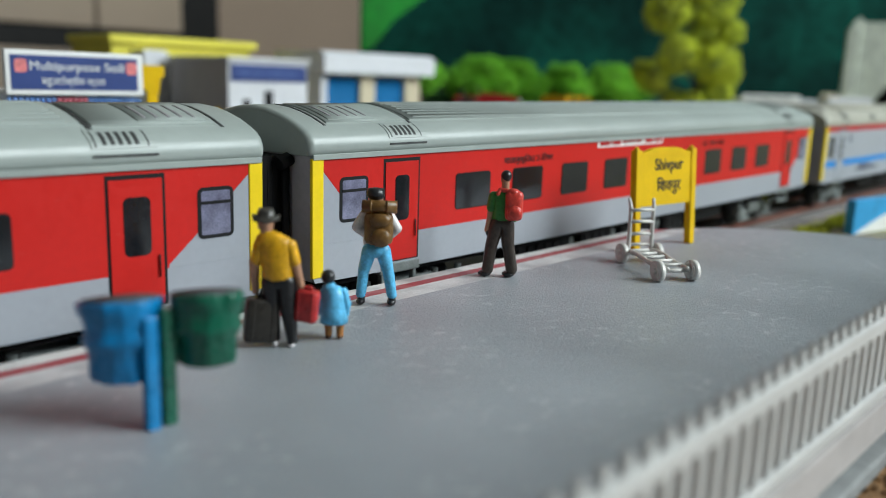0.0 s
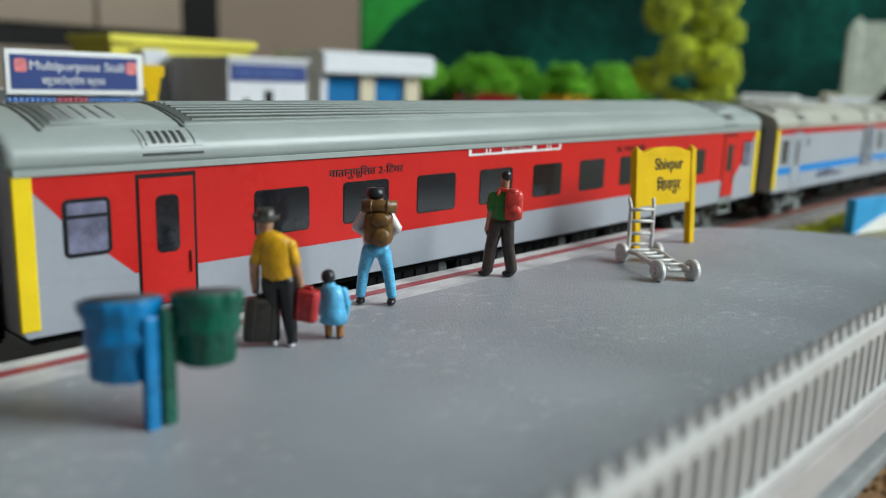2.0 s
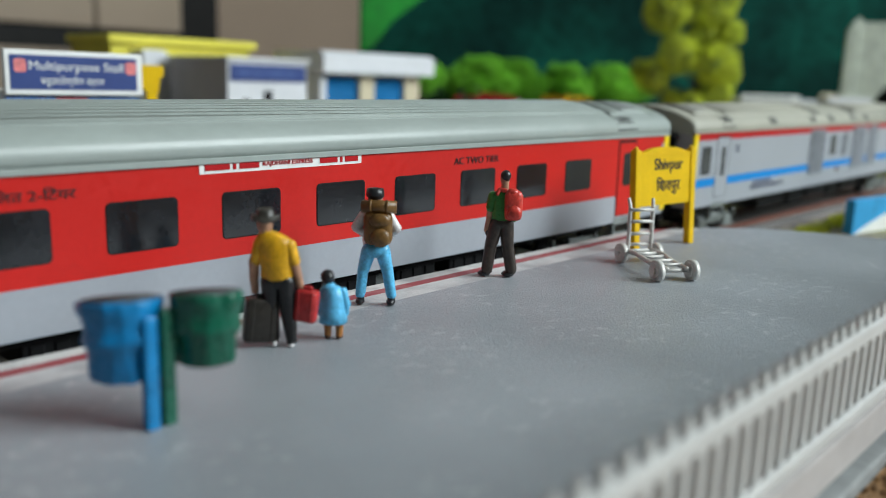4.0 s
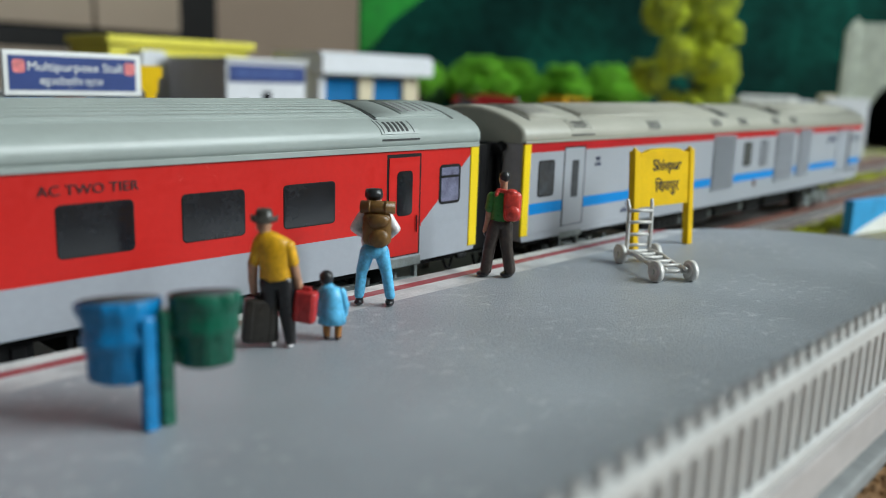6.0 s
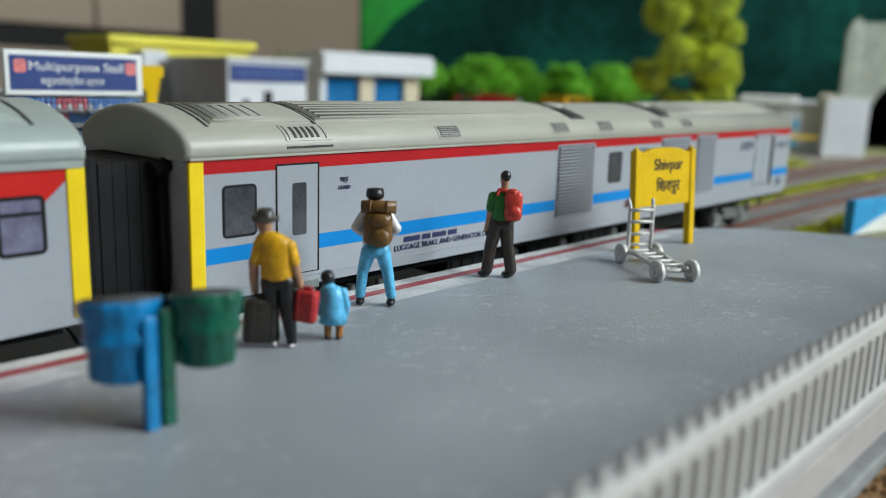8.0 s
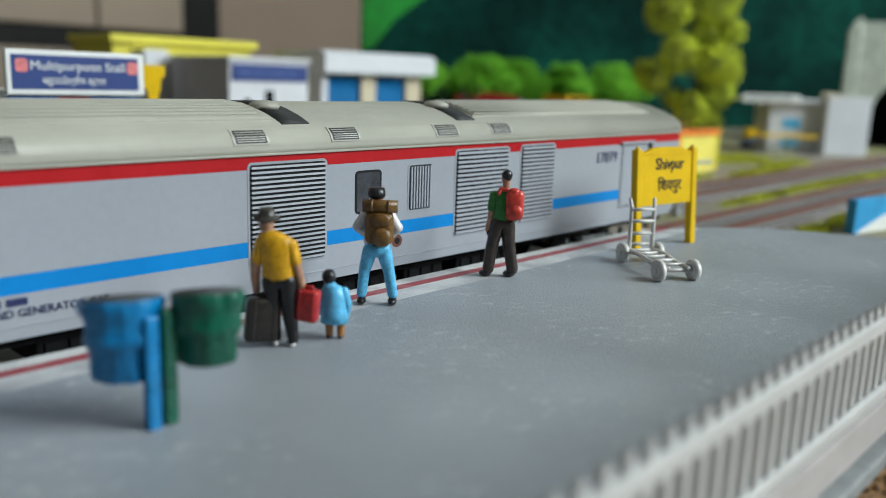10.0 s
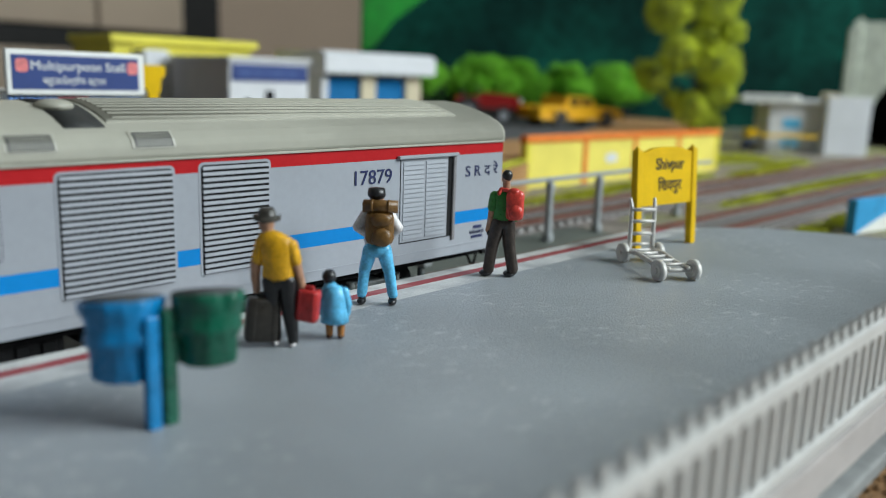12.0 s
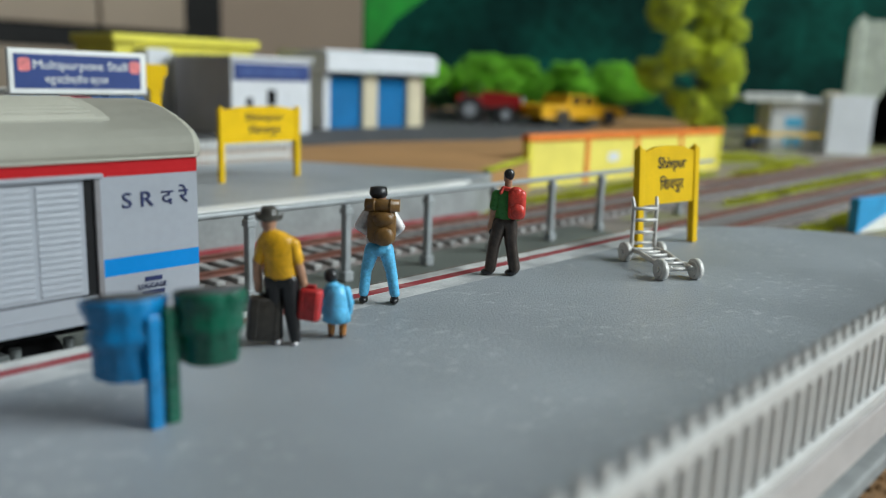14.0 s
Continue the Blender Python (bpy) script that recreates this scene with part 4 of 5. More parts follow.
def walker_figure(bm):
    # 0 skin, 1 green, 2 trousers, 3 red pack, 4 black
    for a, b, c in ((-0.5, -1.7, -2.3), (1.7, 2.3, 3.3)):
        limb(bm, [(a, 0, 12.6), (b, 0.3, 7.2), (c, 0, 1.8)], [1.75, 1.45, 1.3], 2)
        blob(bm, (c - 0.7, 0.5, 0.75), 1.5, 1.7, 0.75, 4)
    blob(bm, (0.6, 0, 12.8), 2.5, 1.8, 1.7, 2)
    loft(bm, [(0.6, 0.1, 12.9, 2.2, 1.6), (0.6, 0.2, 13.5, 2.5, 1.8), (0.5, 0.4, 16.2, 2.5, 1.7), (0.6, 0.4, 18.6, 2.9, 1.7), (0.8, 0.4, 19.8, 2.4, 1.4), (1.0, 0.5, 20.6, 1.1, 1.0)], 1)
    limb(bm, [(-1.6, 0.3, 18.9), (-2.1, 0.2, 16.2)], [1.2, 1.1], 1)
    limb(bm, [(-2.1, 0.2, 16.2), (-2.3, 0.5, 13.2), (-2.7, 0.8, 10.8)], [0.8, 0.75, 0.75], 0)
    blob(bm, (-2.6, 0.8, 10.4), 0.6, 0.9, 1.0, 4)
    limb(bm, [(3.2, 0.3, 18.9), (3.9, 0.4, 16.0), (3.4, 1.2, 13.6)], [1.2, 1.0, 0.8], 1)
    case_block(bm, 0.9, -2.8, 13.6, 5.0, -0.4, 20.6, 3, 1.1)
    blob(bm, (3.1, -2.6, 15.6), 1.8, 0.9, 1.8, 3)
    blob(bm, (2.7, -1.4, 20.0), 1.6, 1.3, 1.1, 3)
    limb(bm, [(-0.8, -1.3, 19.6), (-0.2, -0.6, 20.6), (1.2, -1.0, 20.4)], [0.4, 0.5, 0.5], 3)
    limb(bm, [(1.0, 0.4, 20.4), (1.0, 0.6, 22.2)], [0.9, 0.9], 0)
    blob(bm, (0.95, 0.9, 23.0), 1.15, 1.35, 1.55, 0)
    blob(bm, (1.1, 0.55, 23.6), 1.25, 1.25, 1.4, 4)


def figures():
    figure(62.0, 102.3, "painted figurine in yellow shirt and hat, holding two suitcases", ["skin", "mustard", "charcoal", "hatgrey", "casebrown", "casered", "shirtwhite"], tall_figure)
    figure(70.8, 99.7, "small painted figurine in a sky-blue coat", ["hairblack", "skyblue", "orangeleg", "shoebrown", "skin"], child_figure)
    figure(88.4, 110.7, "painted figurine with brown rucksack and light blue trousers", ["skin", "shirtwhite", "skyblue", "packbrown", "hairblack"], hiker_figure)
    figure(124.9, 110.3, "painted figurine in green shirt with red rucksack", ["skin", "green", "trousers", "packred", "hairblack"], walker_figure)


def litter_bin(x, y, cx, cy, material, colour, r, z0, z1):
    b = thing("litter_bin", f"{colour} painted litter bin hung on a single post", "litter bin", at(x, y, 0), "pair of litter bins")
    bm = B(); box(bm, -0.85, -0.7, 0, 0.85, 0.7, z1 - 0.6, 0.25)
    part("post", bm, material, b)
    c = (cx, cy, 0)
    h = z1 - z0
    bm = B()
    turned(bm, [(r * 0.76, z0), (r * 0.81, z0 + 0.3), (r * 0.80, z0 + h * 0.36), (r * 0.86, z0 + h * 0.42), (r * 0.93, z0 + h * 0.48), (r * 0.93, z0 + h * 0.56), (r * 0.88, z0 + h * 0.62),
                (r * 0.92, z0 + h * 0.78), (r * 0.98, z0 + h * 0.85), (r * 1.0, z0 + h * 0.97), (r * 0.97, z1), (r * 0.9, z1), (r * 0.88, z1 - 0.35), (0.3, z1 - 0.4)], c, 64)
    for v in bm.verts:
        q = Vector((v.co.x - cx, v.co.y - cy, 0))
        if q.length > 0.5:
            run = Vector((v.co.x * 1.1, v.co.y * 1.1, v.co.z * 0.22))
            v.co += q.normalized() * (0.42 * noise.noise(v.co * 0.4) + 0.34 * noise.noise(run) + 0.16 * noise.noise(v.co * 1.1))
    away = Vector((x, y, 0)).normalized()

    def sag(bm):
        """The painted tub slopes down towards its back."""
        for v in bm.verts:
            w = max(0.0, min(1.0, (v.co.z - z0) / h))
            v.co.z += w * 0.17 * (r - (v.co - Vector(c)).dot(away))
    sag(bm)
    drum = part("drum", bm, material, b)
    # a flat disc closes the tub; its dark grey stands for the shade inside
    bm = B(); turned(bm, [(r * 0.93, z1 - 0.1), (r * 0.93, z1 + 0.12), (0.2, z1 + 0.14)], c, 32)
    sag(bm)
    part("mouth", bm, M["bininside"], drum, "flat disc painted dark grey for the shaded bin mouth")
    q = Vector((cx, cy, 0)).normalized()
    bm = B(); limb(bm, [tuple(q * 0.5 + Vector((0, 0, z0 + 1.5))), tuple(q * 1.3 + Vector((0, 0, z0 + h * 0.5)))], [0.45, 0.5], seg=8)
    part("bracket", bm, material, b)


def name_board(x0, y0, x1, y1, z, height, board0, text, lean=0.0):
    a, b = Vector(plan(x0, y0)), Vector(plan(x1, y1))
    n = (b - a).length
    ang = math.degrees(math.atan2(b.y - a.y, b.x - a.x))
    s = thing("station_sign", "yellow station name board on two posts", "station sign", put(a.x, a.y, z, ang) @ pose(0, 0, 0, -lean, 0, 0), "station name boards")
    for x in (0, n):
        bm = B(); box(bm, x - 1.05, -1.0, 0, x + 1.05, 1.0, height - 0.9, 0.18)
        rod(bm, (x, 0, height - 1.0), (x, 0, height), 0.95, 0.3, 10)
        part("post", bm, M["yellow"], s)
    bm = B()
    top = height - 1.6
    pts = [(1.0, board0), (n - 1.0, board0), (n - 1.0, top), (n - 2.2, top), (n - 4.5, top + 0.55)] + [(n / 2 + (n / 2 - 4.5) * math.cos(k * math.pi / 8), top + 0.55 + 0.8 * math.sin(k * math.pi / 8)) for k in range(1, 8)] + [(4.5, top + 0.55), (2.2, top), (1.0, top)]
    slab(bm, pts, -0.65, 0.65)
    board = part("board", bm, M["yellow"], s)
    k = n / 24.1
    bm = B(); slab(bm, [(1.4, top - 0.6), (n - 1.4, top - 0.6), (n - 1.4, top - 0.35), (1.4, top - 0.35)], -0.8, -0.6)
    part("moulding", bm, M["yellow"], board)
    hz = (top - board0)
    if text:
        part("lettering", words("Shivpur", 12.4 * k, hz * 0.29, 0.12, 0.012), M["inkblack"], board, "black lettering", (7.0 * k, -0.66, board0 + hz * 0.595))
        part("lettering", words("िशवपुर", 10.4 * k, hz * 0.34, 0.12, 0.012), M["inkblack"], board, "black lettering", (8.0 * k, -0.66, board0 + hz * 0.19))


def luggage_trolley():
    t = thing("luggage_trolley", "silver painted luggage trolley with ladder back", "trolley", at(164.9, 98.6, 0, 0, 0, 149))
    # local x runs along the axle, y towards the front
    def wheel(x, y, r):
        bm = B()
        rod(bm, (x - 0.65, y, r), (x + 0.65, y, r), r, seg=24)
        for s in (-1, 1):
            rod(bm, (x + s * 0.65, y, r), (x + s * 0.8, y, r), r * 0.72, r * 0.66, 24)
            rod(bm, (x + s * 0.8, y, r), (x + s * 1.1, y, r), r * 0.3, r * 0.24, 14)
        part("wheel", bm, M["silverp"], t)
    for x, y in ((-6.2, 0), (3.6, 0), (-4.5, 18.2), (4.5, 18.2)):
        wheel(x, y, 2.45)
    for y, w, o in ((0, 4.6, -1.3), (18.2, 4.2, 0)):
        bm = B(); rod(bm, (o - w, y, 2.45), (o + w, y, 2.45), 0.5)
        part("axle", bm, M["silverp"], t)
    for s in (-1, 1):
        bm = B()
        limb(bm, [(s * 3.3 - 1.3, -0.6, 3.2), (s * 3.5 - 0.7, 6, 3.5), (s * 3.2, 13, 3.0), (s * 2.6, 19, 3.1)], [0.6, 0.6, 0.6, 0.55], seg=8)
        part("side_beam", bm, M["silverp"], t)
    for y in (1, 4.5, 8, 12, 16):
        bm = B(); rod(bm, (-3.4, y, 3.3), (3.4, y, 3.3), 0.42, seg=8)
        part("deck_bar", bm, M["silverp"], t)
    for s in (-1, 1):
        bm = B()
        limb(bm, [(s * 3.2 - 1.3, 0, 3.0), (s * 3.2 - 1.5, -0.6, 14.2), (s * 3.4 - 1.6, -1.4, 16.2)], [0.55, 0.5, 0.42], seg=8)
        part("upright", bm, M["silverp"], t)
    for z in (4.6, 7.4, 10.6, 13.6):
        bm = B(); rod(bm, (-4.6, -0.3, z), (1.8, -0.3, z), 0.45, seg=8)
        part("rung", bm, M["silverp"], t)


# ---------------------------------------------------------------- across the tracks
M["signblue"] = mat("sign_navy", (0.022, 0.05, 0.20), 0.4, vary=0.08, size=8)
M["signblue2"] = mat("sign_pale_ink", (0.045, 0.09, 0.27), 0.5, vary=0.1, size=5)
M["pinkpaint"] = mat("sign_pink", (0.72, 0.20, 0.20), 0.5, vary=0.2, size=2)
M["goodsblue"] = mat("goods_blue", (0.13, 0.27, 0.60), 0.5, vary=0.3, size=2)
M["goodspink"] = mat("goods_pink", (0.55, 0.14, 0.18), 0.5, vary=0.3, size=2)
M["goodswhite"] = mat("goods_white", (0.62, 0.64, 0.68), 0.5, vary=0.2, size=2)
M["housewhite"] = mat("house_white", (0.66, 0.67, 0.70), 0.6, vary=0.06, size=20)
M["housegrey"] = mat("house_side_grey", (0.60, 0.56, 0.57), 0.6, vary=0.08, size=20)
M["shutter"] = mat("shutter_blue", (0.002, 0.15, 0.37), 0.55, spec=0.25, vary=0.1, size=15)
M["cream"] = mat("cream_pillar", (0.60, 0.52, 0.36), 0.6, vary=0.08, size=12)
M["paleyellow"] = mat("pale_yellow_panel", (0.80, 0.68, 0.13), 0.55, vary=0.07, size=14)
M["orange"] = mat("orange_trim", (0.80, 0.20, 0.02), 0.55, vary=0.1, size=12)
M["lemon"] = mat("lemon_wall", (0.75, 0.66, 0.06), 0.55, vary=0.06, size=20)


def market_stall():
    s = thing("market_stall", "white station stall with navy sign and shelves of goods", "stall", at(61.5, 262, 0.3))
    bm = B(); box(bm, 0.5, 2, 0, 42.5, 30, 12, 0.5)
    part("counter", bm, M["whitep"], s)
    bm = B(); box(bm, 0.5, 28, 12.02, 42.5, 30, 35, 0.2); box(bm, 0.5, 4, 12.02, 2, 27.98, 35, 0.2); box(bm, 41, 4, 12.02, 42.5, 27.98, 35, 0.2)
    part("stall_shell", bm, M["whitep"], s)
    bm = B(); box(bm, -0.5, 0.5, 35.02, 43.2, 31, 36.2, 0.3)
    part("roof", bm, M["whitep"], s)
    bm = B(); box(bm, 0, -1.6, 35.2, 42.7, 0.48, 49.2, 0.4)
    sign = part("sign_box", bm, M["whitep"], s, "white sign box")
    bm = B(); box(bm, 1.5, -1.75, 36.9, 40.6, -1.58, 47.6)
    panel = part("sign_panel", bm, M["signblue"], sign, "navy sign panel")
    part("lettering", words("Multipurpose Stall", 29.0, 3.7, 0.1), M["whitep"], sign, "", (7.0, -1.76, 42.1))
    part("lettering", words("बहुउद्देश्यीय स्टाल".replace("द्दे", "ददे"), 19.5, 3.5, 0.1), M["whitep"], sign, "", (10.2, -1.76, 37.8))
    for x in (2.6, 36.8):
        bm = B()
        slab(bm, rounded(x, 42.2, x + 3.6, 46.4, 1.0), -1.86, -1.7)
        part("emblem", bm, M["pinkpaint"], sign, "small pink emblem")
    rnd = random.Random(11)
    for z, y in ((13, 16), (19, 18), (25, 12), (30.4, 3.6)):
        bm = B(); box(bm, 2.1, y, z - 0.8, 40.9, y + 8, z, 0.1)
        shelf = part("shelf", bm, M["whitep"], s)
        x = 2.4
        while x < 40:
            w = rnd.uniform(1.3, 2.0)
            third = (x - 2) / 38
            m = M["goodspink"] if 0.25 < third < 0.56 else rnd.choice([M["goodsblue"], M["goodsblue"], M["goodswhite"]])
            bm = B(); box(bm, x, y + 0.5, z + 0.02, min(x + w, 40.8), y + 2.6, z + rnd.uniform(2.6, 4.3), 0.3, 1)
            part("packet", bm, m, shelf)
            x += w + 0.15
    bm = B()
    for k in range(26):
        blob(bm, (1.2 + k * 1.62, 0.0, 33.4), 0.72, 0.7, 1.2, 0 if not 8 < k < 15 else 1, 8)
        blob(bm, (1.2 + k * 1.62, -0.1, 31.4), 0.70, 0.7, 1.0, 2 if k % 2 else (0 if not 8 < k < 15 else 1), 8)
    tagged(part("hanging_packet", bm, [M["goodsblue"], M["goodspink"], M["goodswhite"]], s, "rows of hanging blue and pink packets"), kind="stuff")


def yellow_post_sign():
    s = thing("yellow_sign", "tall yellow sign board on a post beside the stall", "sign", at(114, 296, 0.3, 0, 0, -12))
    bm = B(); slab(bm, [(-9, 37), (4.4, 37), (5.6, 35.4), (10.2, 35.4), (10.6, 40.5), (12.2, 42), (12.2, 45.4), (11.2, 45.9), (-9, 45.9)], -0.9, 0.9)
    part("board", bm, M["yellow"], s)
    bm = B(); box(bm, 5.6, -0.8, 0, 9.6, 0.8, 35.38, 0.2)
    part("post", bm, M["yellow"], s)


def office():
    h = thing("station_office", "small white station office with blue sign band", "building", at(247, 470, 0.5))
    bm = B(); box(bm, 0, 0, 0, 63, 1.5, 37.5); box(bm, 0, 0, 37.5, 63, 1.5, 52)
    part("front_wall", bm, M["housewhite"], h)
    for q in ((0, 1.52, 0, 1.5, 70, 52), (61.5, 1.52, 0, 63, 70, 52), (1.52, 68, 0, 61.48, 70, 52)):
        bm = B(); box(bm, *q); part("side_wall", bm, M["housegrey"], h, "grey side wall")
    bm = B(); box(bm, -1.5, -2, 52.02, 65, 72, 54.4, 0.4)
    part("roof", bm, M["housewhite"], h)
    bm = B(); box(bm, 1.6, -1.0, 38.0, 62.0, -0.02, 49.5, 0.3)
    sg = part("sign_band", bm, M["signblue"], h, "navy sign band")
    part("writing", bars([9, 6, 3, 11, 8], 3.2, 2.2, 0.2), M["signblue2"], sg, "", (7, -1.02, 42))
    for x, z0, z1, w in ((27.5, 20.5, 31.5, 7), (11, 20, 26, 5)):
        bm = B(); box(bm, x, -0.3, z0, x + w, -0.02, z1)
        wn_ = part("window", bm, M["pane"], h, "dark counter window")
    bm = B(); box(bm, 44, -0.4, 0, 58, -0.02, 30); part("door", bm, M["housewhite"], h)


def shutter_shed():
    s = thing("shutter_shed", "white shed with two blue roller shutters and canopy", "shed", at(343, 500, 0.5))
    for x0, x1 in ((0, 6), (40, 55), (89, 106)):
        bm = B(); box(bm, x0, 0, 0, x1, 50, 44, 0.3)
        part("pillar", bm, M["cream"] if x0 else M["housewhite"], s, "cream pillar")
    bm = B(); box(bm, 0, 50.02, 0, 106, 52, 44); box(bm, -2, -1, 44.02, 108, 54, 45.5)
    part("back_wall", bm, M["housewhite"], s)
    for x0, x1 in ((6.02, 39.98), (55.02, 88.98)):
        bm = B()
        pts = [(4.9, 0.0)] + [(4.9, 42.0)]
        for k in range(22, 0, -1):
            pts += [(4.0, 42.0 * k / 22), (3.5, 42.0 * (k - 0.5) / 22)]
        slab(bm, pts + [(4.0, 0.0)], x0, x1, "x")
        part("roller_shutter", bm, M["shutter"], s, "blue roller shutter")
    bm = B(); slab(bm, [(-9, 46), (52, 46), (52, 63), (-4, 63), (-9, 60)], -4, 114, "x")
    part("canopy", bm, M["housewhite"], s, "deep white canopy fascia")


def yellow_building():
    b = thing("yellow_building", "yellow building with grey gable behind the stall", "building", at(205, 565, 0.5))
    bm = B(); box(bm, 0, 0, 0, 112, 60, 62, 0.5)
    part("building_shell", bm, M["lemon"], b)
    bm = B(); box(bm, -3, -4, 62.02, 116, 62, 68, 0.8)
    part("roof", bm, M["lemon"], b)
    bm = B(); slab(bm, [(14, 0), (48, 0), (48, 38), (30, 58), (14, 58)], -18, -0.3)
    g = part("gable", bm, M["housewhite"], b, "white-grey gabled front")
    for z in (8, 20):
        bm = B(); box(bm, 40, -18.6, z, 47, -18.02, z + 8); part("opening", bm, M["casebrown"], g, "dark brown opening")
    bm = B(); box(bm, 52, -20, 0, 56, -0.3, 40, 0.3); part("pillar", bm, M["lemon"], b)


def boundary_wall():
    a, b = Vector(plan(330, 275)), Vector(plan(537, 262))
    n = (b - a).length
    w = thing("boundary_wall", "yellow panelled boundary wall with orange trim", "wall", put(a.x, a.y, GROUND, math.degrees(math.atan2(b.y - a.y, b.x - a.x))))
    for k in range(4):
        x0, x1 = n * k / 4, n * (k + 1) / 4
        bm = B(); box(bm, x0 + 3.5, 0, 0, x1 - 0.02, 3, 26.5)
        part("panel", bm, M["paleyellow"], w, "pale yellow wall panel")
        bm = B(); box(bm, x0, -0.8, 0, x0 + 3.48, 3.8, 27, 0.2)
        part("pillar", bm, M["orange"], w, "orange pillar") if k else part("pillar", bm, M["lemon"], w, "yellow end pillar")
    bm = B(); box(bm, n, -0.8, 0, n + 3.5, 3.8, 27, 0.2); part("pillar", bm, M["lemon"], w, "yellow end pillar")
    bm = B(); box(bm, -0.6, -1.4, 27.02, n + 4, 4.4, 31, 0.5)
    part("cap", bm, M["orange"], w, "orange cap along the top")
    for x, l in ((n * 0.62, 22), (n * 0.36, 12)):
        bm = B(); slab(bm, rounded(x, 12, x + l, 18, 2), -0.12, 0.02)
        part("notice", bm, M["housewhite"], w, "pale faded notice")


def white_fence():
    f = thing("low_fence", "low white picket fence behind the far platform", "fence", at(112, 326, 0.3))
    bm = B(); box(bm, 0, -0.4, 0, 1.2, 0.4, 12.5, 0.2, 1)
    me = mesh_of("pale", bm, M["whitep"])
    for k in range(32):
        o = new("pale", me); o.parent = f; o.location = (k * 2.9 * MM, 0, 0)
    for z in (3, 9):
        bm = B(); box(bm, 0, 0.42, z, 92, 1.0, z + 1.3); part("rail", bm, M["whitep"], f)


M["jeepyellow"] = mat("jeep_yellow", (0.72, 0.38, 0.008), 0.35, vary=0.06, size=15)
M["tractorred"] = mat("tractor_red", (0.30, 0.012, 0.012), 0.35, vary=0.1, size=15)
M["tyre"] = mat("tyre_black", (0.015, 0.015, 0.016), 0.7, vary=0.2, size=6)
M["rimgrey"] = mat("rim_grey", (0.30, 0.31, 0.33), 0.4, vary=0.1, size=6)


def wheel(parent, x, y, z, r, w, rim=True):
    bm = B()
    rod(bm, (x, y - w / 2, z), (x, y + w / 2, z), r, seg=24)
    t = part("tyre", bm, M["tyre"], parent, "black tyre")
    if rim:
        bm = B(); rod(bm, (x, y - w / 2 - 0.3, z), (x, y + w / 2 + 0.3, z), r * 0.5, seg=18)
        part("rim", bm, M["rimgrey"], t)


def jeep():
    j = thing("toy_jeep", "yellow toy jeep parked on the yard", "toy jeep", at(579, 464, 0.5, 0, 0, -12.5))
    bm = B()
    slab(bm, [(0, 9), (98, 8), (110, 9), (110, 18), (96, 19.5), (78, 20.5), (72, 20.5), (66, 30), (34, 31), (31, 21), (4, 21), (0, 19)], 3, 37)
    part("body", bm, M["jeepyellow"], j)
    bm = B(); box(bm, 0, 0, 7.5, 112, 40, 9.5, 0.6); box(bm, 12, 0, 15, 38, 3.5, 17.5, 0.6); box(bm, 74, 0, 15, 100, 3.5, 17.5, 0.6); box(bm, 109, 4, 8, 113, 36, 13, 0.6)
    part("mudguard", bm, M["jeepyellow"], j)
    bm = B(); slab(bm, [(38, 21.5), (50, 21.5), (50, 28.5), (38, 29)], 2.6, 3.1); slab(bm, [(53, 21.5), (68, 21.5), (64, 28.5), (53, 28.5)], 2.6, 3.1)
    part("side_window", bm, M["pane"], j, "dark side windows")
    for x in (25, 87):
        for y in (3, 37):
            wheel(j, x, y, 8.2, 8.2, 6, False)


def tractor():
    t = thing("toy_tractor", "red toy tractor parked under the trees", "toy tractor", at(520, 532, 0.5, 0, 0, -47))
    bm = B()
    slab(bm, [(24, 15), (66, 15), (68, 22), (66, 29), (28, 32)], 12, 26)
    bmesh.ops.bevel(bm, geom=bm.edges[:], offset=1.6, segments=2, affect="EDGES")
    part("bonnet", bm, M["tractorred"], t)
    bm = B(); box(bm, 4, 10, 12, 56, 28, 16, 1); box(bm, 10, 13, 16, 20, 25, 24, 1); box(bm, 8, 13, 24, 11, 25, 34, 1)
    part("chassis", bm, M["tyre"], t)
    bm = B(); box(bm, 2, 3, 18, 28, 8, 27, 2); box(bm, 2, 30, 18, 28, 35, 27, 2)
    part("mudguard", bm, M["tractorred"], t)
    bm = B(); rod(bm, (30, 19, 28), (25, 19, 37), 0.8); turned(bm, [(3.4, 36.6), (4.0, 37.2), (3.4, 37.8)], (24.6, 19, 0), 16)
    part("steering", bm, M["tyre"], t)
    for y in (3, 35):
        wheel(t, 16, y, 13.5, 13.5, 8)
        wheel(t, 52, y, 9.5, 9.5, 6)
        bm = B(); rod(bm, (67.4, 13 if y < 10 else 25, 24), (69.4, 13 if y < 10 else 25, 24), 2.8, 2.4, 14)
        part("headlight", bm, M["whitep"], t, "pale round headlight")


M["leafgreen"] = mat("flock_green", (0.17, 0.50, 0.022), 0.85, vary=0.4, size=12, fine=2)
M["leafdark"] = mat("flock_dark_green", (0.02, 0.09, 0.012), 0.85, vary=0.4, size=12, fine=2)
M["leafyellow"] = mat("flock_yellow_green", (0.55, 0.62, 0.04), 0.85, vary=0.5, size=14, fine=2)
M["bark"] = mat("bark", (0.06, 0.04, 0.03), 0.85, vary=0.3, size=4)


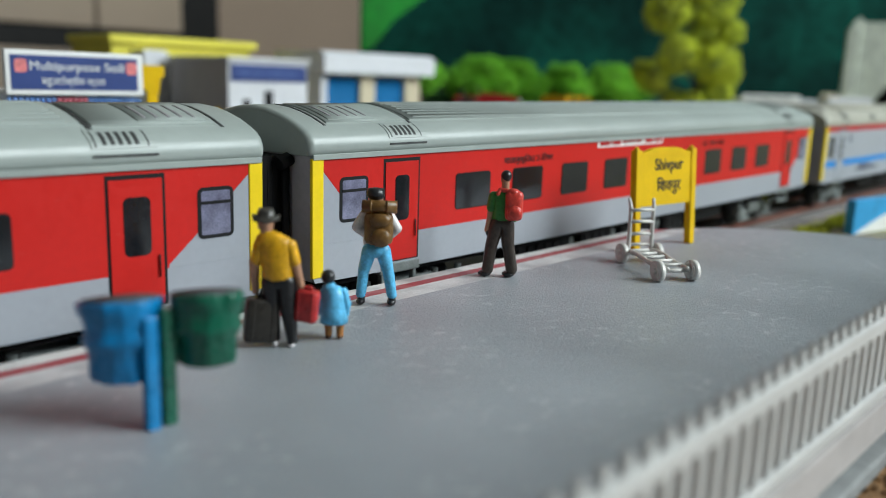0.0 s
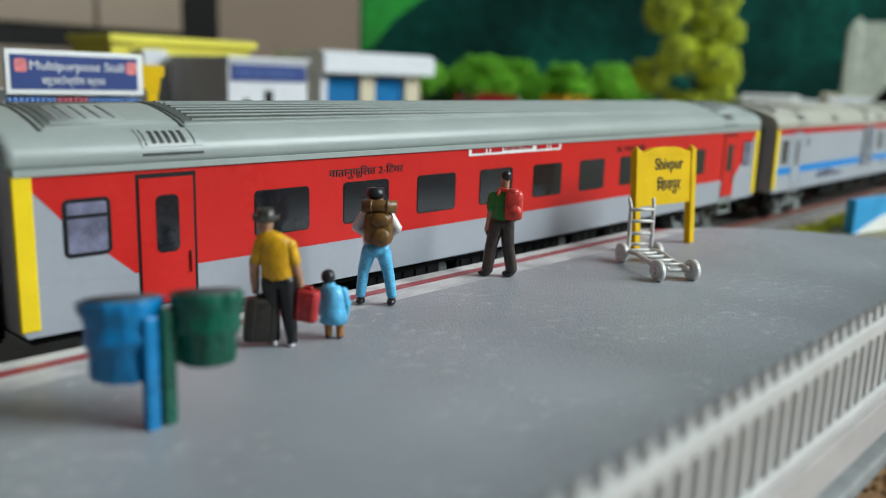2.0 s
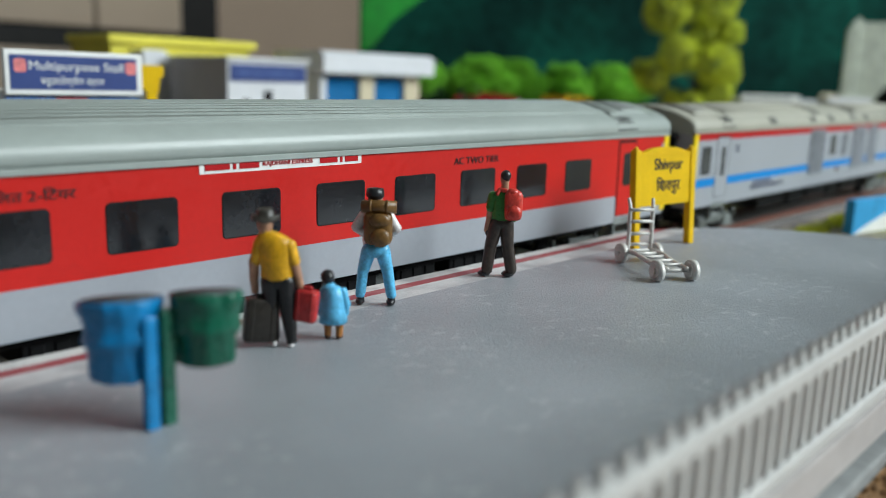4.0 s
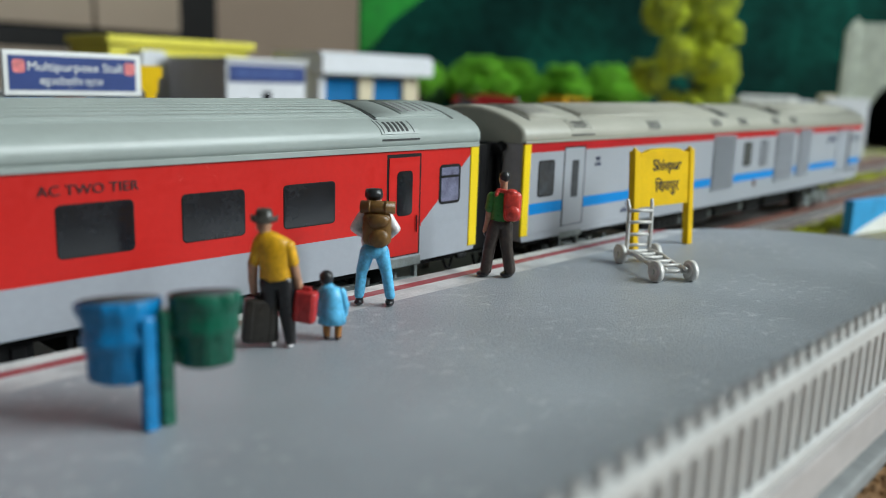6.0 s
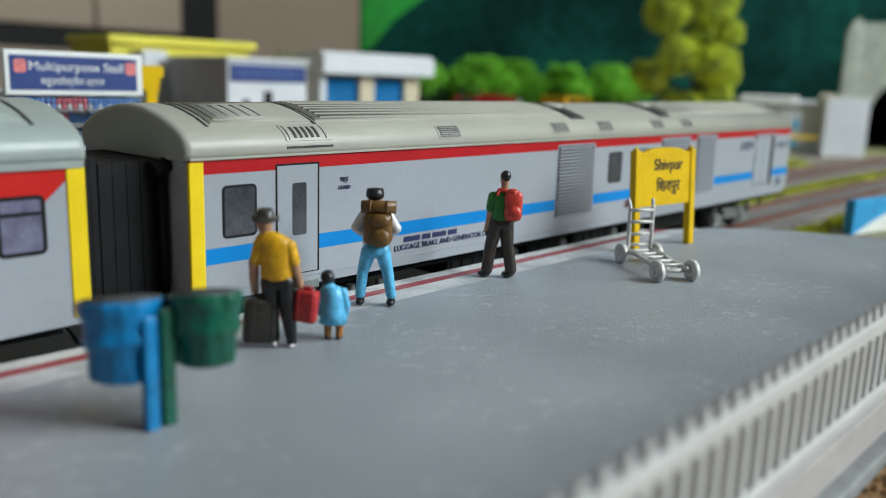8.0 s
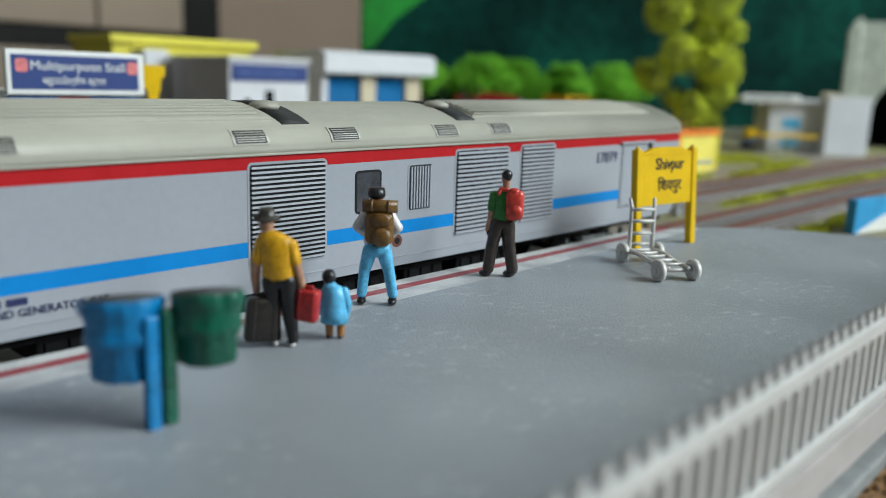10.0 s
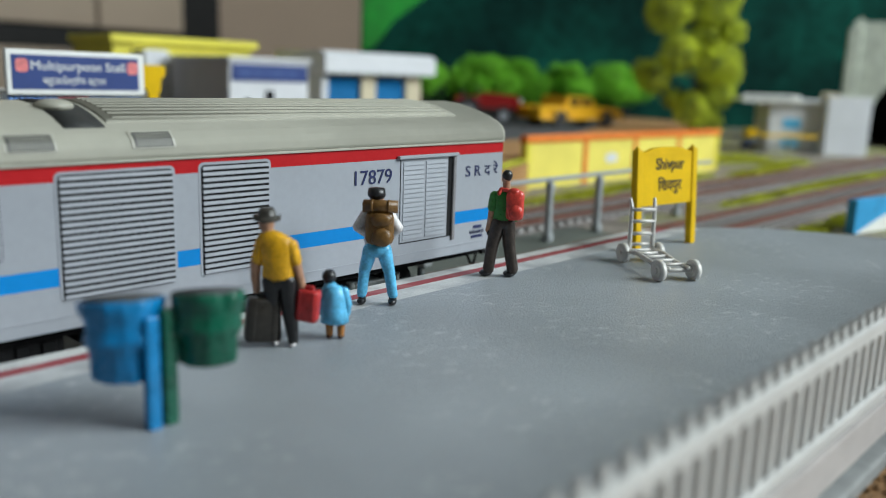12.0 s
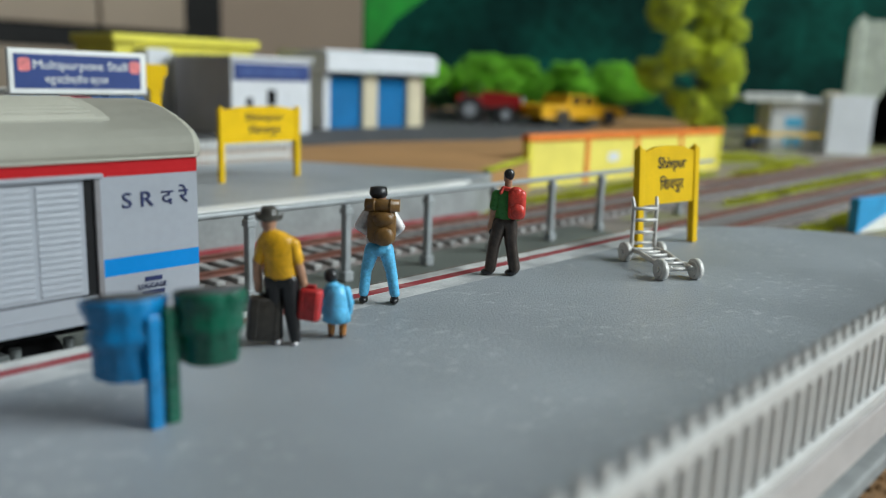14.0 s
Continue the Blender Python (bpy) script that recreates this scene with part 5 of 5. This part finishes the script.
def leaves(clumps, count, size, seed):
    """Many small leaf flakes over the clumps (x, y, z, r)."""
    rnd = random.Random(seed)
    verts, faces = [], []
    for cx, cy, cz, r in clumps:
        for _ in range(int(count * r * r)):
            d = Vector((rnd.gauss(0, 1), rnd.gauss(0, 1), rnd.gauss(0, 1))).normalized()
            q = 1 + 0.20 * noise.noise(d * 2.2 + Vector((cx, cy, cz)))
            p = Vector((cx, cy, cz)) + d * r * q * rnd.uniform(0.72, 1.04) * Vector((1, 1, 1)).x
            u = (d + Vector((rnd.uniform(-1, 1), rnd.uniform(-1, 1), rnd.uniform(-1, 1)))).normalized()
            a = u.orthogonal().normalized() * size * rnd.uniform(0.6, 1.3)
            b = u.cross(a).normalized() * size * rnd.uniform(0.5, 1.1)
            k = len(verts)
            verts += [tuple((p + a) * MM), tuple((p + b) * MM), tuple((p - a) * MM), tuple((p - b) * MM)]
            faces.append((k, k + 1, k + 2, k + 3))
    return verts, faces


def tree(name, label, x, y, z, trunk, clumps, material, seed, count=1.6, size=1.5, group="", turn=0):
    t = thing(name, label, "tree", at(x, y, z, 0, 0, turn), group)
    bm = B()
    top = max(c[2] for c in clumps)
    limb(bm, [(0, 0, 0), (0.8, 0.3, trunk * 0.5), (-0.5, 0.5, trunk)], [trunk * 0.07 + 1.2, trunk * 0.05 + 1.0, trunk * 0.03 + 0.9])
    for c in clumps:
        limb(bm, [(-0.3, 0.4, trunk * 0.85), ((c[0]) * 0.5, c[1] * 0.5, (trunk + c[2]) / 2), (c[0], c[1], c[2])], [1.4, 1.1, 0.6], seg=7)
    part("trunk", bm, M["bark"], t, "dark twiggy trunk and limbs")
    vs, fs = leaves(clumps, count, size, seed)
    me = bpy.data.meshes.new("crown")
    me.from_pydata(vs, [], fs)
    me.materials.append(material)
    o = new("crown", me); o.parent = t
    return t


def trees():
    g = "row of small green trees"
    rnd = random.Random(8)

    def clumps(r, h):
        out = [(0, 0, h, r * 0.72)]
        for k in range(7):
            a = k * math.tau / 7 + rnd.uniform(-0.3, 0.3)
            out.append((math.cos(a) * r * 0.55, math.sin(a) * r * 0.55, h + rnd.uniform(-0.32, 0.12) * r, r * rnd.uniform(0.36, 0.5)))
        for k in range(3):
            a = k * 2.1
            out.append((math.cos(a) * r * 0.3, math.sin(a) * r * 0.3, h + r * 0.42, r * 0.42))
        return [(a, b, h + 1.5 + (c - h) * 0.72, q * 0.9) for a, b, c, q in out]
    for i, (x, y, r, h) in enumerate(((505, 560, 28, 44), (590, 556, 41, 41), (650, 562, 41, 40), (738, 556, 36, 42), (832, 556, 42, 41), (884, 566, 37, 40), (560, 640, 32, 42), (700, 640, 32, 41), (460, 600, 30, 44))):
        tree("small_tree", "bright green flocked model tree" if i != 7 else "green flocked model tree in the back row", x, y, 0.3, h * 0.7, clumps(r, h), M["leafgreen"], 20 + i, 3.2, 1.5, g)
    big = [(-39, 0, 119, 28), (11, 6, 128, 31), (30, -6, 101, 16), (-25, -6, 78, 25), (-48, 2, 55, 22), (-62, 4, 62, 12), (16, -8, 69, 28), (21, 4, 42, 24), (-7, -4, 24, 22),
           (16, 0, 10, 17), (-25, 6, 33, 13), (-14, 0, 160, 30), (18, 2, 172, 26), (34, 0, 60, 14), (8, 8, 96, 24)]
    big = [(x * 0.92, y, z - GROUND, r * 0.84) for x, y, z, r in big]
    tree("large_tree", "tall yellow-green foam foliage model tree", 711, 372, GROUND, 60, big, M["leafyellow"], 50, 3.6, 1.5, turn=TOWARDS)
    dark = [(x, rnd.uniform(-8, 8), rnd.uniform(10, 34), rnd.uniform(16, 24)) for x in range(-150, 160, 26)]
    tree("hedge", "dark green hedge behind the parked toys", 800, 640, 0.3, 12, dark, M["leafdark"], 60, 1.6, 2.4)
    tree("hedge", "dark green hedge behind the sheds", 560, 700, 0.3, 12, dark, M["leafdark"], 61, 1.6, 2.4)


# ---------------------------------------------------------------- the far end
M["portal"] = mat("portal_stone", (0.62, 0.66, 0.58), 0.75, vary=0.15, size=12, fine=2, bump=0.2)
M["hillpaint"] = mat("painted_dark_forest", (0.004, 0.026, 0.021), 0.9, vary=0.6, size=150, fine=16, second=(0.007, 0.085, 0.06), amount=0.30, sharp=0.16, spec=0.05)
M["hillbright"] = mat("painted_bright_hill", (0.010, 0.25, 0.025), 0.8, vary=0.35, size=70, fine=12)


def portal():
    p = thing("tunnel_portal", "grey-green stone tunnel portal at the end of the tracks", "tunnel portal", at(948, 208, GROUND, 0, 0, 22))
    out = [(97, 0), (97, 138), (91, 144), (85, 138), (-110, 138), (-110, 0), (-72, 0)]
    out += [(-72 * math.cos(k * math.pi / 20), 30 + 64 * math.sin(k * math.pi / 20)) for k in range(21)] + [(72, 0)]
    bm = B(); slab(bm, out, 0, 18, "x")
    part("portal_wall", bm, M["portal"], p)
    # added lining box, coloured black so that the unlit inside looks dark
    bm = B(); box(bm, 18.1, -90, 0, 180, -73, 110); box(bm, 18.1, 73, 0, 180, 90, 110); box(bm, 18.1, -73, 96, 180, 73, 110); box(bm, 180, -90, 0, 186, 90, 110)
    part("tunnel_lining", bm, M["black"], p, "tunnel lining coloured black for the darkness inside")
    bm = B(); box(bm, -2, 88, 0, 20, 101, 132, 1); part("pier", bm, M["portal"], p)
    bm = B(); box(bm, -8, 103, 0, 10, 122, 60, 3); part("side_pier", bm, M["cream"], p, "cream stone side pier")


def wayside_hut():
    h = thing("wayside_hut", "white wayside hut with flat roof and blue window", "hut", at(748, 312, GROUND, 0, 0, -46))
    bm = B(); box(bm, 0, 0, 0, 54, 40, 50, 0.4); part("hut_shell", bm, M["housewhite"], h)
    bm = B(); box(bm, 50, -14, 0, 92, -1, 57, 0.4); part("front_block", bm, M["housewhite"], h)
    bm = B(); box(bm, -30, -6, 50.02, 58, 46, 53, 0.5); part("roof", bm, M["housewhite"], h)
    bm = B(); box(bm, -30, -7.2, 49, 26, -6.02, 57, 0.4)
    s = part("roof_sign", bm, M["whitep"], h, "white roof sign")
    part("writing", bars([7, 5, 9, 6, 8], 2.4, 2, 0.2), M["bogie"], s, "", (-26, -7.22, 52))
    for z0, z1 in ((24, 34), (6, 14)):
        bm = B(); box(bm, 14, -0.5, z0, 31, -0.02, z1); part("window", bm, M["skyblue"], h, "light blue window panel")
    bm = B(); box(bm, -12, -12, 16, 46, -9, 19, 0.3); part("barrier", bm, M["yellow"], h, "yellow barrier rail")
    bm = B()
    for x in (-10, 16, 42):
        box(bm, x, -11.6, 0, x + 1.6, -9.4, 16, 0.2)
    part("barrier_posts", bm, M["bogie"], h)


def motorcycle():
    m = thing("motorcycle", "small model motorcycle with yellow box by the hut", "motorcycle", at(742, 330, GROUND, 0, 0, -40))
    for x in (0, 22):
        bm = B(); rod(bm, (x, -1.2, 6), (x, 1.2, 6), 6, seg=20)
        part("wheel", bm, M["tyre"], m)
    bm = B(); limb(bm, [(0, 0, 6), (6, 0, 12), (16, 0, 13), (22, 0, 6)], [1.2, 2.2, 2.6, 1.2]); rod(bm, (17, 0, 12), (15, 0, 21), 0.8)
    part("frame", bm, M["goodsblue"], m, "blue frame")
    bm = B(); box(bm, -2, -4, 14, 9, 4, 23, 0.8); part("carrier_box", bm, M["yellow"], m, "yellow carrier box")
    bm = B(); limb(bm, [(12, 0, 14), (13, 0, 24), (14, 0, 30)], [2.6, 2.4, 1.6]); part("windscreen", bm, M["housewhite"], m, "pale windscreen")


M["skyblue2"] = mat("wall_blue", (0.02, 0.30, 0.60), 0.5, vary=0.2, size=14)


def blue_wall():
    w = thing("painted_wall", "low blue wall with white painted curve", "wall", at(354, 106.5, GROUND, 0, 0, -11))
    bm = B(); box(bm, 0, -2, 0, 70, 2, 15.5, 0.4); part("wall", bm, M["skyblue2"], w)
    pts = [(2, 0.2)] + [(2 + 60 * k / 12, 0.2 + 12.0 * math.sin(k / 12 * math.pi / 2) ** 0.9) for k in range(1, 13)] + [(68, 12.2), (68, 0.2)]
    bm = B(); slab(bm, pts, -2.25, -1.95); part("white_curve", bm, M["whitep"], w, "white painted curve")


def backdrop():
    a, b = Vector(plan(690, 905)), Vector(plan(1720, 40))
    n = (b - a).length
    h = thing("backdrop", "hand painted dark green forest backdrop board", "backdrop", put(a.x, a.y, GROUND, math.degrees(math.atan2(b.y - a.y, b.x - a.x))), kind="structure")
    bm = B(); box(bm, 0, 0, 0, n, 8, 520); part("board", bm, M["hillpaint"], h)
    pts = [(3, 98), (20, 104), (34, 122), (48, 142), (74, 162), (96, 180), (118, 196), (140, 240), (3, 240)]
    bm = B(); slab(bm, [(0.94 * p, q) for p, q in pts], -0.6, -0.02); part("bright_hill", bm, M["hillbright"], h, "bright green painted hillside")


M["panelbeige"] = mat("wardrobe_beige", (0.60, 0.46, 0.34), 0.5, vary=0.05, size=200, fine=8)
M["darkwood"] = mat("dark_wood", (0.012, 0.010, 0.009), 0.6, vary=0.3, size=40)


def wardrobe():
    w = thing("wardrobe", "beige room wardrobe with dark plinth and dark side panel", "wardrobe", at(0, 2460, 0))
    bm = B(); box(bm, 200, 20, -831, 1275, 140, 1500)
    part("carcass", bm, M["darkwood"], w, "dark carcass")
    for x0, x1 in ((200, 520), (524, 852), (862, 1132)):
        bm = B(); box(bm, x0, 0, 165, x1, 19, 1480, 3); d = part("door", bm, M["panelbeige"], w, "beige door panel")
        bm = B(); box(bm, x0, 0, -700, x1, 19, 95, 3); part("drawer_front", bm, M["panelbeige"], w, "beige lower panel")


def grass():
    rnd = random.Random(4)
    verts, faces = [], []
    spots = [(430, 176, 90, 7), (560, 178, 120, 8), (700, 176, 60, 8), (330, 240, 60, 10), (420, 245, 100, 11), (560, 236, 80, 14), (640, 250, 60, 12), (345, 118, 26, 8), (395, 118, 40, 10), (430, 100, 60, 20), (640, 300, 60, 40)]
    for cx, cy, rx, ry in spots:
        for _ in range(int(rx * ry * 1.4) + 150):
            a, r = rnd.random() * math.tau, math.sqrt(rnd.random()) * (0.7 + 0.5 * noise.noise(Vector((cx, cy, rnd.random()))))
            x, y = plan(cx + math.cos(a) * rx * r, cy + math.sin(a) * ry * r)
            h, w, t = rnd.uniform(1.2, 3.4), rnd.uniform(0.3, 0.7), rnd.random() * math.tau
            k = len(verts)
            dx, dy = math.cos(t) * w, math.sin(t) * w
            lx, ly = rnd.uniform(-1, 1), rnd.uniform(-1, 1)
            verts += [((x - dx) * MM, (y - dy) * MM, (GROUND - 0.1) * MM), ((x + dx) * MM, (y + dy) * MM, (GROUND - 0.1) * MM), ((x + lx) * MM, (y + ly) * MM, (GROUND + h) * MM)]
            faces.append((k, k + 1, k + 2))
    for _ in range(2600):
        # a strip of grass on the terrace's rim
        t = rnd.random()
        x = 264 + 57 * t
        x, y = plan(x, 240 + (x - 262) * 0.42 + abs(rnd.gauss(0, 2.2)) + 2)
        k, h, w = len(verts), rnd.uniform(0.8, 2.2), rnd.uniform(0.3, 0.6)
        verts += [((x - w) * MM, y * MM, -0.1 * MM), ((x + w) * MM, y * MM, -0.1 * MM), ((x + rnd.uniform(-1, 1)) * MM, (y + rnd.uniform(-1, 1)) * MM, h * MM)]
        faces.append((k, k + 1, k + 2))
    me = bpy.data.meshes.new("grass")
    me.from_pydata(verts, [], faces)
    me.materials.append(M["grass"])
    tagged(new("grass", me), "yellow-green fibre grass tufts along the tracks", "grass", kind="stuff")


room()
baseboard()
gravel_stones()
platform_near()
platform_far()
terrace()
track("track_near", 146, -690, 1100, 190, 420, M["sleeper"], "model railway track beside the platform")
track("track_far", 204, -690, 1100, 90, 420, M["sleeper"], "model railway track with concrete sleepers")
guard_rail()
TRAIN = [(red_coach(73.5 - 268.4, False, 6.2), 73.5 - 268.4, 0.4, 0.0), (red_coach(85.1, True, 6.2), 85.1, 0.55, 0.235), (generator_car(371.2), 371.2, 0.28, 0.12)]
fence()
figures()
litter_bin(33.7, 86.7, -0.9, 4.6, M["binblue"], "blue", 4.9, 6.2, 15.5)
litter_bin(36.0, 86.9, 5.0, -0.6, M["bingreen"], "dark green", 4.5, 7.7, 16.1)
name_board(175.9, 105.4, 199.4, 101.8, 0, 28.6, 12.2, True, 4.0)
name_board(138.8, 274.1, 175.8, 277.0, 0.3, 30.6, 15.5, True)
luggage_trolley()
market_stall()
yellow_post_sign()
office()
shutter_shed()
yellow_building()
boundary_wall()
white_fence()
jeep()
tractor()
trees()
portal()
wayside_hut()
motorcycle()
blue_wall()
backdrop()
wardrobe()
grass()
motions()
